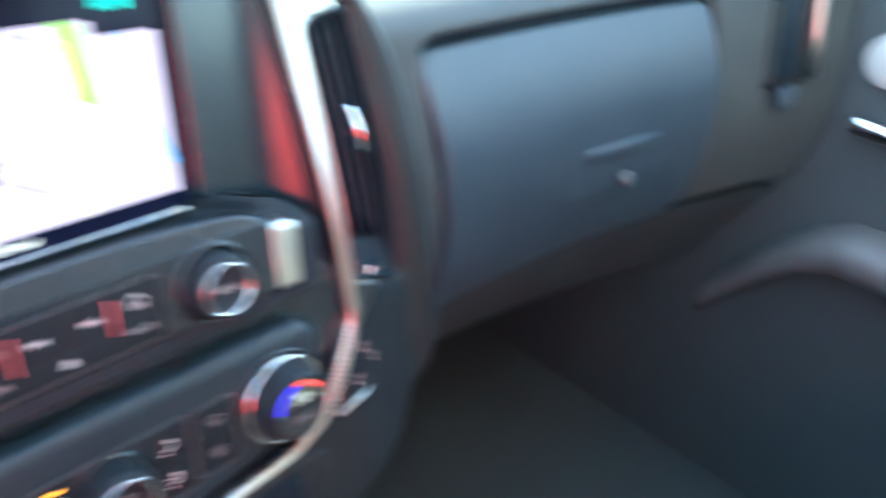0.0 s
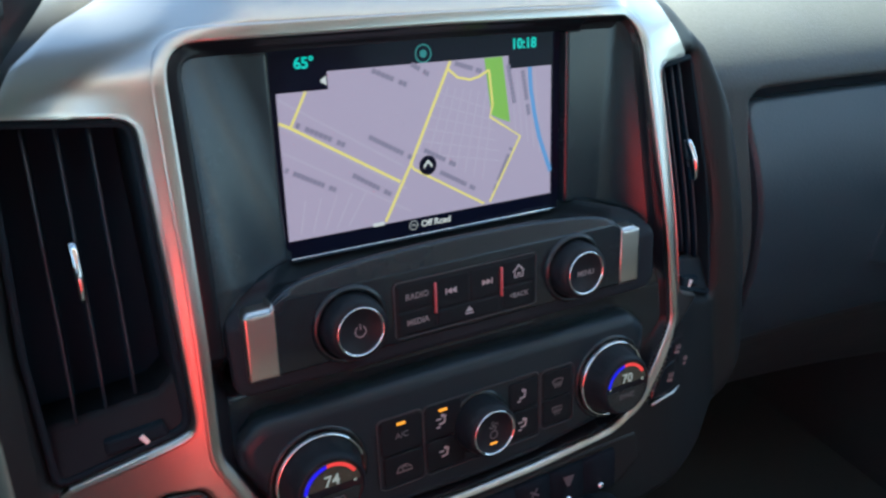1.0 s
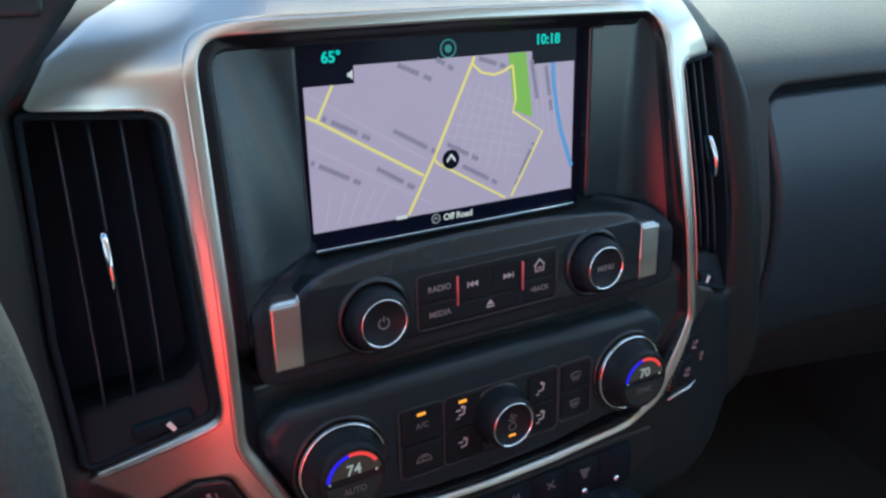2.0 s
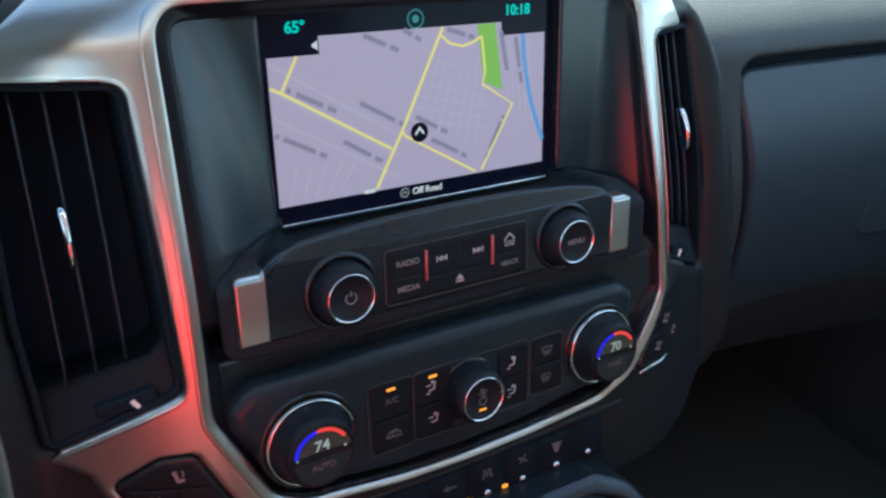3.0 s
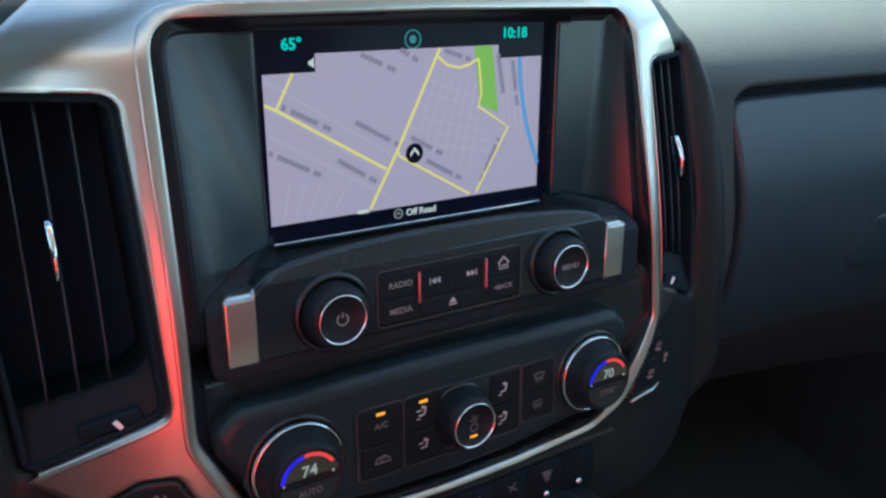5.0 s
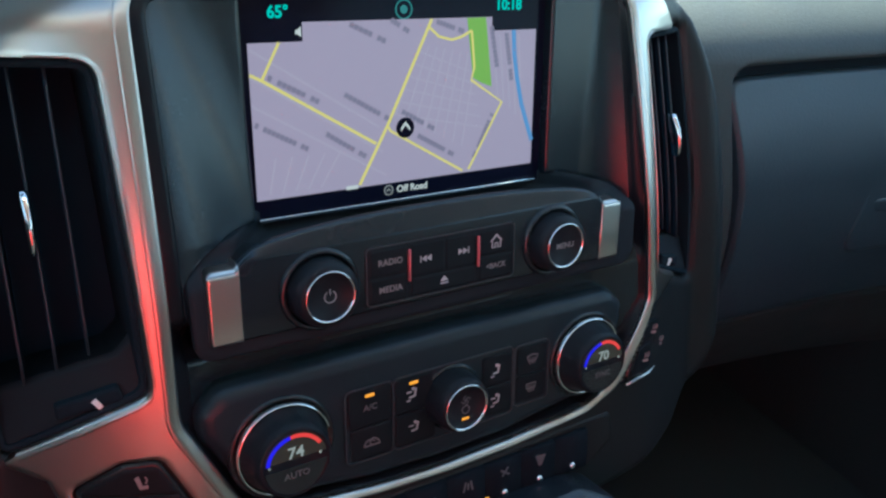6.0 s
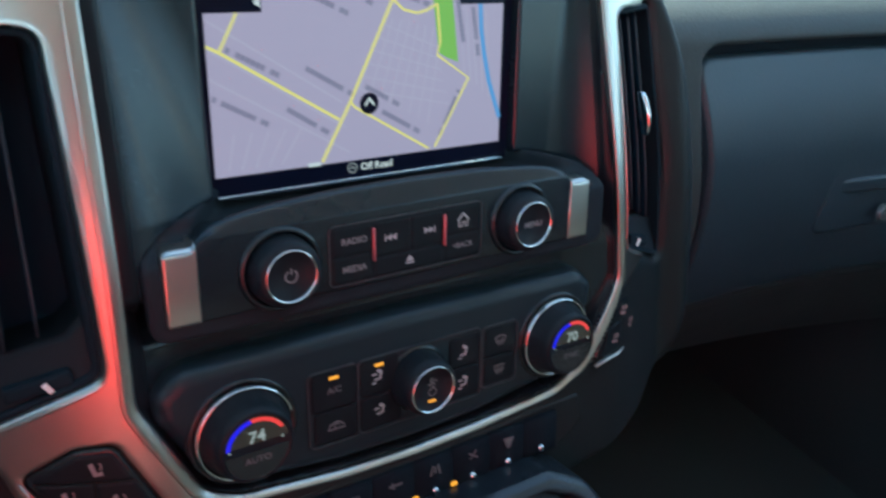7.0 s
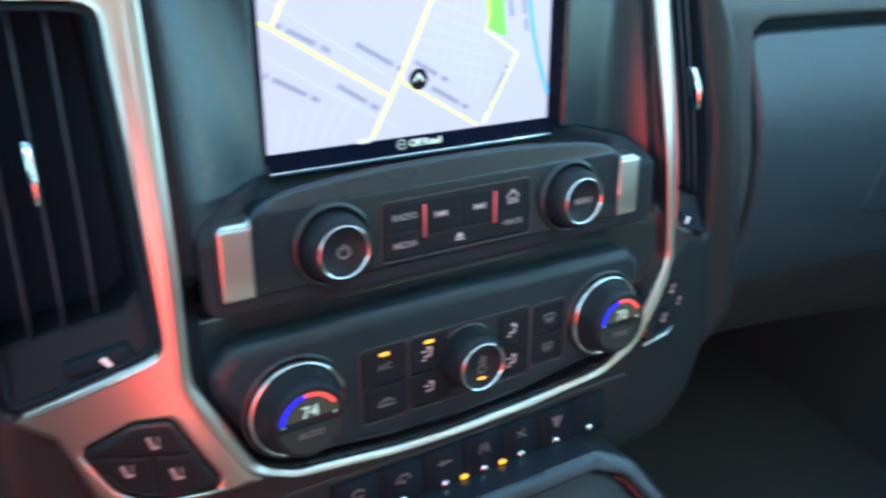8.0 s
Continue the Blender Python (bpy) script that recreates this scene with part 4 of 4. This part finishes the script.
# ---- row of switches under the bezel ----
bank = thing("switch_bank", (0, -0.05, -0.2), "row of black rocker switches under the climate panel", "switch panel")
BANK = rounded(mirrored([(0.0, -0.1600), (0.106, -0.1560), (0.132, -0.157), (0.137, -0.178), (0.116, -0.193), (0.0, -0.198)]), 0.004)
bank_y = lambda X, Z: -0.0385 + 0 * X
part("base", plate(lambda X, Z: sd(BANK, X, Z), (-0.14, 0.14, -0.20, -0.153), 0.0015, bank_y, 0.002, 0.008), SHELLSKIN, bank)
for i in range(7):
    x = -0.0680 + i * 0.0273
    yk = float(bank_y(0.0, -0.17)) - 0.0015
    sw = part("rocker", loft([[(x - 0.0134, yk + 0.003 , z), (x - 0.0132, yk - o , z), (x + 0.0132, yk - o , z), (x + 0.0134, yk + 0.003 , z)] for z, o in ((-0.1900, 0.001), (-0.1880, 0.0022), (-0.1800, 0.0026), (-0.1700, 0.0022), (-0.1630, 0.0018), (-0.1615, 0.0))], True, True), GAP, bank)
    yi = yk - 0.0034
    if i < 6:
        z = -0.1695
        u = 0.0011
        shapes = ([ribbon(arc(x, z, 3 * u, 20, 200, 10), 0.0012, yi, 0.0002), ribbon([(x - 3 * u, z - 2 * u), (x + 3 * u, z - 1 * u)], 0.001, yi, 0.0002)],
                  [ribbon([(x - 4 * u, z - 2 * u), (x - 1 * u, z + 2 * u), (x + 3 * u, z + 2 * u), (x + 4 * u, z - 1 * u)], 0.0013, yi, 0.0002), prism(circle(x, z - 2 * u, 0.0015, 10), yi, 0.0002)],
                  [ribbon([(x - 4 * u, z), (x + 4 * u, z)], 0.0014, yi, 0.0002), ribbon([(x - 2 * u, z + 2 * u), (x - 1 * u, z - 2 * u)], 0.0012, yi, 0.0002)],
                  [ribbon([(x - 3 * u, z - 3 * u), (x - 1.5 * u, z + 3 * u)], 0.0012, yi, 0.0002), ribbon([(x + 3 * u, z - 3 * u), (x + 1.5 * u, z + 3 * u)], 0.0012, yi, 0.0002), ribbon([(x, z - 2 * u), (x, z + 2 * u)], 0.0012, yi, 0.0002)],
                  [ribbon([(x - 3 * u, z + 2 * u), (x + 3 * u, z - 2 * u)], 0.0013, yi, 0.0002), ribbon([(x - 2 * u, z - 2 * u), (x + 2 * u, z + 3 * u)], 0.0011, yi, 0.0002)],
                  [prism([(x - 4 * u, z + 3 * u), (x + 4 * u, z + 2.4 * u), (x + 1.5 * u, z - 1 * u), (x + 1.2 * u, z - 4 * u), (x - 1 * u, z - 4 * u), (x - 1 * u, z - 1 * u)], yi, 0.0002)])[i]
        part("icon", merge(*shapes), material("mid grey icon", (0.11, 0.11, 0.12), 0.5), sw, "grey icon", False)
    yt = yk - 0.0030
    part("tip", lathe([(0.0025, yt + 0.001), (0.0024, yt - 0.0008), (0.0016, yt - 0.0018), (0.0, yt - 0.0020)], x, -0.1835, 16), CHROME, sw, "bright tip")
    if i in (2, 3):
        part("lamp", box(x + 0.0118, x + 0.0158, yk - 0.0036, yk - 0.001, -0.1854, -0.1832, 0.0003), ORANGE, sw, "glowing amber lamp")

# ---- dashboard ----
dash = thing("dashboard", (0.0, 0.3, -0.25), "dark grained vinyl dashboard with rounded sunlit top pad", "dashboard")
GLOVE = rounded([(0.336, -0.187), (0.694, -0.187), (0.662, 0.0450), (0.2905, 0.0450)], [0.02, 0.03, 0.02, 0.016])


def glove_field(X, Z):
    return sd(GLOVE, X, Z)


def fascia_field(X, Z):
    return np.maximum(np.maximum(np.maximum(0.236 - 0.07 * Z - X, X - 0.86), np.maximum(-0.178 - Z, Z - 0.14)), -(sd(GLOVE, X, Z) - 0.0034 - 0.0055 * smooth_step((Z - 0.035) / 0.012)))


part("passenger_fascia", plate(fascia_field, (0.20, 0.864, -0.264, 0.143), 0.0017, dash_face, 0.004, 0.02), PAD, dash)
part("lower_panel", plate(lambda X, Z: np.maximum(np.maximum(0.205 - X, X - 0.86), np.maximum(-0.32 - Z, Z + 0.191)), (0.20, 0.864, -0.324, -0.185), 0.006, lambda X, Z: dash_face(X, np.maximum(Z, -0.21)) + 0.9 * np.maximum(0, -0.21 - Z) + 0.004, 0.004, 0.02), DOORPANEL, dash, "black lower knee panel")
part("driver_fascia", plate(lambda X, Z: np.maximum(np.maximum(-0.86 - X, X + 0.240), np.maximum(-0.26 - Z, Z - 0.14)), (-0.864, -0.236, -0.264, 0.143), 0.008, dash_face, 0.004, 0.02), PAD, dash)
rows = []
for x in np.linspace(-0.86, 0.86, 60):
    y0 = float(dash_face(np.array(x), np.array(0.138)))
    rows.append([(x, y0 + a, 0.138 + b) for a, b in ((0.0, 0.0), (0.010, 0.006), (0.024, 0.0125), (0.045, 0.018), (0.08, 0.023), (0.15, 0.028), (0.26, 0.030), (0.42, 0.027), (0.52, 0.022))])
part("top_pad", loft(rows), PAD, dash)
part("glove_box_back", plate(lambda X, Z: sd(GLOVE, X, Z) - 0.012, (0.27, 0.72, -0.204, 0.065), 0.006, lambda X, Z: dash_face(X, Z) + 0.016, 0.002, 0.004), VOID, dash)
glove = thing("glove_box", (0.48, 0.01, -0.146), "slate grained vinyl glove box door with lever latch", "glove box")
door = part("door", plate(glove_field, (0.28, 0.71, -0.192, 0.053), 0.0014, lambda X, Z: dash_face(X, Z) - 0.001 - 0.006 * smooth_step((Z + 0.16) / 0.2) * smooth_step((0.06 - Z) / 0.1) + 1.2 * np.maximum(0, Z + 0.045) ** 2, 0.0042, 0.014), DOORSKIN, glove, "slate grained vinyl door")
lx, lz = 0.545, -0.078
ly = float(dash_face(np.array(lx), np.array(lz))) - 0.004
part("latch_bowl", plate(lambda X, Z: sd(rounded(poly_rect(lx - 0.070, lx + 0.070, lz - 0.050, lz + 0.024), 0.022), X, Z), (lx - 0.073, lx + 0.073, lz - 0.053, lz + 0.027), 0.002, lambda X, Z: dash_face(X, Z) - 0.0038, 0.003, 0.012), DOORSKIN, door)
part("latch", plate(lambda X, Z: sd(rounded(poly_rect(lx - 0.058, lx + 0.058, lz - 0.009, lz + 0.007), 0.007), X, Z), (lx - 0.060, lx + 0.060, lz - 0.011, lz + 0.009), 0.0015, lambda X, Z: dash_face(X, Z) - 0.0085 - 0.10 * (Z - lz) + 1.6 * (X - lx) ** 2, 0.004, 0.008), DOORSKIN, door, "curved slate pull latch")
part("key_lock", lathe([(0.0085, ly), (0.0080, ly - 0.004), (0.0068, ly - 0.005), (0.0, ly - 0.004)], lx + 0.008, lz - 0.032, 24), KEYLOCK, door, "small dark key lock")

# side air vent by the passenger door
side = thing("air_vent", (0.765, -0.05, -0.06), "slim black side air vent with silver trim strip", "air vent")
vx, vy = 0.772, float(dash_face(np.array(0.772), np.array(0.0)))
part("housing", plate(lambda X, Z: sd(rounded(poly_rect(0.742, 0.800, -0.055, 0.10), 0.008), X, Z), (0.74, 0.803, -0.058, 0.103), 0.003, lambda X, Z: dash_face(X, Z) - 0.006, 0.003, 0.02), GLOSSY, side)
for i in range(3):
    x = 0.752 + i * 0.012
    part("fin", box(x - 0.001, x + 0.001, vy - 0.012, vy, -0.04, 0.085, 0.0004), PLASTIC, side)
tsy = float(dash_face(np.array(0.795), np.array(0.0))) - 0.006
part("trim_strip", loft([[(x, tsy + 0.002, z), (x + 0.001, tsy - 0.009, z), (x + 0.012, tsy - 0.010, z), (x + 0.016, tsy + 0.004, z)] for x, z in ((0.789, -0.045), (0.788, 0.0), (0.788, 0.06), (0.788, 0.115))], True, True), SILVER, side, "silver trim strip")
part("tab", box(0.757, 0.772, vy - 0.018, vy - 0.006, 0.055, 0.085, 0.003), CHROME, side, "chrome direction tab")
part("foot", box(0.752, 0.790, vy - 0.010, vy, -0.075, -0.052, 0.004), DOORSKIN, side)

# ---- instrument cowl, steering wheel ----
cowl = thing("instrument_cowl", (-0.30, -0.02, 0.08), "dark grey plastic instrument cluster cowl", "instrument cowl")
COWL = rounded([(-0.60, 0.20), (-0.150, 0.20), (-0.159, 0.178), (-0.196, 0.130), (-0.2290, 0.090), (-0.235, 0.0845), (-0.60, 0.0845)], [0.01, 0.01, 0.01, 0.02, 0.006, 0.004, 0.01])
part("side_panel", plate(lambda X, Z: sd(COWL, X, Z), (-0.61, -0.13, 0.08, 0.21), 0.003, lambda X, Z: -0.044 + 0.05 * (Z - 0.1) - 0.10 * np.minimum(0, X + 0.2), 0.003, 0.015), PLASTIC, cowl)
part("seam_button", plate(lambda X, Z: sd(rounded(poly_rect(-0.243, -0.206, 0.128, 0.160), 0.004), X, Z), (-0.245, -0.2, 0.126, 0.162), 0.001, lambda X, Z: -0.0455 + 0.05 * (Z - 0.1) - 0.10 * np.minimum(0, X + 0.2), 0.001, 0.003), PLASTIC, cowl)

WHEEL = S @ pose(-0.436, -0.205, 0.025, -8, 0, 0)
wheel = thing("steering_wheel", (0, 0, 0), "grey leather wrapped steering wheel with thick rim", "steering wheel", m=WHEEL)
rows = []
for i in range(96):
    a = 2 * math.pi * i / 96
    row = []
    for j in range(14):
        b = 2 * math.pi * j / 14
        rr = 0.185 + 0.0165 * math.cos(b)
        row.append((rr * math.cos(a), 0.019 * math.sin(b), rr * math.sin(a)))
    rows.append(row)
rows.append(rows[0])
bm = loft(rows, True)
bmesh.ops.remove_doubles(bm, verts=bm.verts, dist=1e-6)
part("rim", bm, LEATHER, wheel)
part("hub", plate(lambda X, Z: sd(rounded([(-0.085, -0.075), (0.085, -0.075), (0.075, 0.06), (-0.075, 0.06)], 0.03), X, Z), (-0.09, 0.09, -0.08, 0.07), 0.004, lambda X, Z: 0.0 * X + 4 * (X * X + Z * Z) - 0.02, 0.01, 0.05), PLASTIC, wheel)
for x0, x1, z0, z1 in ((-0.18, -0.07, -0.03, 0.02), (0.07, 0.18, -0.03, 0.02), (-0.02, 0.02, -0.18, -0.07)):
    part("spoke", box(x0, x1, -0.008, 0.012, z0, z1, 0.006), PLASTIC, wheel)
part("column", box(-0.04, 0.04, 0.03, 0.20, -0.05, 0.03, 0.015), PLASTIC, wheel)

# ---- console tray below the switches ----
tray = thing("console_tray", (0, -0.12, -0.36), "dark plastic console tray with rounded satin rim", "console")
TR = rounded(mirrored([(0.0, -0.1860), (0.0870, -0.1870), (0.1115, -0.1985), (0.1300, -0.228), (0.150, -0.285), (0.0, -0.285)]), [0, 0.020, 0.018, 0.02, 0.004, 0, 0.004, 0.02, 0.018, 0.020])
TR_IN = rounded(mirrored([(0.0, -0.1950), (0.0775, -0.1960), (0.0985, -0.2040), (0.1155, -0.228), (0.133, -0.300), (0.0, -0.300)]), [0, 0.014, 0.014, 0.02, 0.004, 0, 0.004, 0.02, 0.014, 0.014])


def tray_height(X, Z):
    return -0.066 + 0.6 * (Z + 0.187)


part("rim", plate(lambda X, Z: np.maximum(sd(TR, X, Z), -sd(TR_IN, X, Z)), (-0.152, 0.152, -0.288, -0.183), 0.0014, tray_height, 0.0045, 0.05), TRAYRIM, tray, "satin blue-black rounded rim")
part("liner", plate(lambda X, Z: sd(TR_IN, X, Z) - 0.003, (-0.138, 0.138, -0.286, -0.19), 0.003, lambda X, Z: tray_height(X, Z) + 0.011, 0.002, 0.03), PLASTIC, tray)
rows = []
for x, z in ((0.0960, -0.2050), (0.1015, -0.2085), (0.1065, -0.2155), (0.1120, -0.2250), (0.1165, -0.2345), (0.1215, -0.2500)):
    y = float(tray_height(0.0, z)) + 0.0075
    rows.append([(x - 0.0016, y, z), (x - 0.0012, y - 0.0012, z), (x + 0.0006, y - 0.0016, z), (x + 0.0012, y, z)])
part("accent", loft(rows, True, True), DARKRED, tray, "thin red accent")
lower = thing("lower_console", (0, 0.0, -0.5), "dark lower console trunk below the centre pod", "console")
part("trunk", box(-0.13, 0.13, -0.05, 0.20, -0.60, -0.20, 0.03, 4), PLASTIC, lower)

# ---- the cab ----
W = Matrix.Identity(4)


def setting(name, bm, mat, label, category, smooth=False):
    o = thing(name, (0, 0, 0), label, category, kind="structure", m=W)
    part("skin", bm, mat, o, "", smooth)
    return o


setting("floor", box(-0.95, 0.95, -2.0, 0.75, 0.58, 0.62), CARPET, "black carpeted cab floor", "floor")
setting("firewall", box(-0.95, 0.95, 0.45, 0.50, 0.60, 1.36), PLASTIC, "dark firewall behind the dashboard", "wall")
setting("roof", box(-0.95, 0.95, -2.0, -0.40, 1.86, 1.91), HEADLINER, "light cloth headliner roof", "ceiling")
setting("wall_rear", box(-0.95, 0.95, -2.05, -2.0, 0.6, 1.52), GREYCLOTH, "grey rear cab wall below the window", "wall")
# upper rear wall out of view, made pale to brighten the bezel's reflection
setting("trim_5", box(-0.95, 0.95, -2.05, -2.0, 1.74, 1.91), HEADLINER, "light trim above the rear window", "trim")
for s in (-1, 1):
    setting("door_%d" % (1 if s < 0 else 2), box(min(s * 0.87, s * 0.95), max(s * 0.87, s * 0.95), -2.0, 0.5, 0.60, 1.38), DOORPANEL, "dark grey door panel with window opening", "door")
    setting("trim_%d" % (3 if s < 0 else 4), merge(box(min(s * 0.86, s * 0.95), max(s * 0.86, s * 0.95), -0.72, -0.62, 1.38, 1.80), box(min(s * 0.86, s * 0.95), max(s * 0.86, s * 0.95), -2.0, -0.40, 1.80, 1.91)), HEADLINER, "light upper door pillar and rail trim", "trim")
    rows = [[(s * 0.87, 0.50 + a, 1.36 + b), (s * 0.95, 0.50 + a, 1.36 + b), (s * 0.95, 0.58 + a, 1.36 + b), (s * 0.87, 0.58 + a, 1.36 + b)] for a, b in ((0, 0), (-0.48, 0.26), (-0.96, 0.53))]
    setting("trim_%d" % (1 if s < 0 else 2), loft(rows, True, True), HEADLINER, "light windscreen pillar trim", "trim")
# passenger door furniture
door_2 = bpy.data.objects["door_2"]
rows = []
for i in range(24):
    t = i / 23
    y = -0.05 - 0.8 * t
    z = 0.905 + 0.16 * math.sin(min(1, t * 5) * math.pi / 2)
    w = 0.055 * math.sin(min(1, t * 4 + 0.1) * math.pi / 2)
    rows.append([(0.88, y, z - 0.05), (0.87 - w, y, z - 0.045), (0.86 - w, y, z - 0.02), (0.868 - w, y, z), (0.88, y, z + 0.006)])
part("armrest", loft(rows), material("grey armrest vinyl", (0.075, 0.078, 0.082), 0.5, 0, 0.4, 500), door_2, "grey padded armrest")
part("handle", box(0.845, 0.87, -0.25, -0.135, 1.165, 1.188, 0.008), CHROME, door_2, "chrome inside handle")
bm = bmesh.new()
bmesh.ops.create_uvsphere(bm, u_segments=24, v_segments=12, radius=0.03)
bmesh.ops.transform(bm, verts=bm.verts, matrix=Matrix.Translation((0.866, -0.15, 1.25)) @ Matrix.Diagonal((0.35, 1, 1, 1)))
part("tweeter", bm, material("pale grey grille", (0.35, 0.36, 0.36), 0.5), door_2, "round pale grey tweeter cover")


def seat(name, x, mat, label):
    s = thing(name, (x, -0.9, 0.62), label, "seat", m=W)
    rows = []
    for z, y, w, d in ((1.00, -0.80, 0.20, 0.06), (1.04, -0.78, 0.23, 0.08), (1.20, -0.79, 0.24, 0.09), (1.33, -0.81, 0.235, 0.08), (1.40, -0.84, 0.19, 0.06), (1.43, -0.85, 0.12, 0.04)):
        rows.append([(x + w * math.cos(a) * (abs(math.cos(a)) ** -0.4 if abs(math.cos(a)) > 1e-3 else 0), y + d * math.sin(a) * (abs(math.sin(a)) ** -0.4 if abs(math.sin(a)) > 1e-3 else 0), z) for a in [2 * math.pi * i / 32 for i in range(32)]])
    part("backrest", loft(rows, True, True), mat, s)
    part("cushion", box(x - 0.22, x + 0.22, -0.92, -0.68, 0.86, 1.03, 0.05, 4), GREYCLOTH, s, "grey cloth cushion")
    part("front_bolster", box(x - 0.24, x + 0.24, -0.685, -0.44, 0.86, 1.035, 0.05, 4), GREYCLOTH, s, "grey cloth front bolster")
    part("base", box(x - 0.22, x + 0.22, -0.85, -0.45, 0.62, 0.88, 0.03, 3), PLASTIC, s)
    part("headrest", box(x - 0.13, x + 0.13, -0.95, -0.86, 1.58, 1.74, 0.04, 4), GREYCLOTH, s)


# out of view: red backrest added as source of the red reflections
seat("driver_seat", -0.385, REDCLOTH, "unseen driver seat, backrest red for reflections, grey cushion")
seat("passenger_seat", 0.45, GREYCLOTH, "grey cloth passenger seat")
center = thing("folded_seat", (0.03, -0.9, 0.62), "grey folded centre seat", "seat", m=W)
part("cushion", box(-0.1, 0.16, -0.95, -0.5, 0.62, 1.0, 0.05, 4), GREYCLOTH, center)
setting("windshield", loft([[(x, 0.56, 1.385), (x, -0.39, 1.885)] for x in np.linspace(-0.87, 0.87, 8)]), GLASS, "sloping clear windscreen", "window", True).children[0].visible_shadow = False
# unseen pane, added to darken what the side panels reflect from the rear
setting("window_1", box(-0.95, 0.95, -2.035, -2.029, 1.52, 1.74), DIMMER, "unseen dark pane dimming light from the rear", "window", True).children[0].visible_shadow = False
setting("ground", box(-600, 600, -600, 600, -0.05, 0.0), ASPHALT, "pale dusty open ground", "ground")
hood = thing("bonnet", (0, 1.4, 1.1), "red painted truck bonnet", "bonnet", m=W)
part("panel", loft([[(x, 0.62, 1.30 - 0.05 * (x / 0.9) ** 2), (x, 1.2, 1.28 - 0.06 * (x / 0.9) ** 2), (x, 1.9, 1.20 - 0.07 * (x / 0.9) ** 2), (x, 2.0, 0.9)] for x in np.linspace(-0.9, 0.9, 16)]), PAINT, hood)
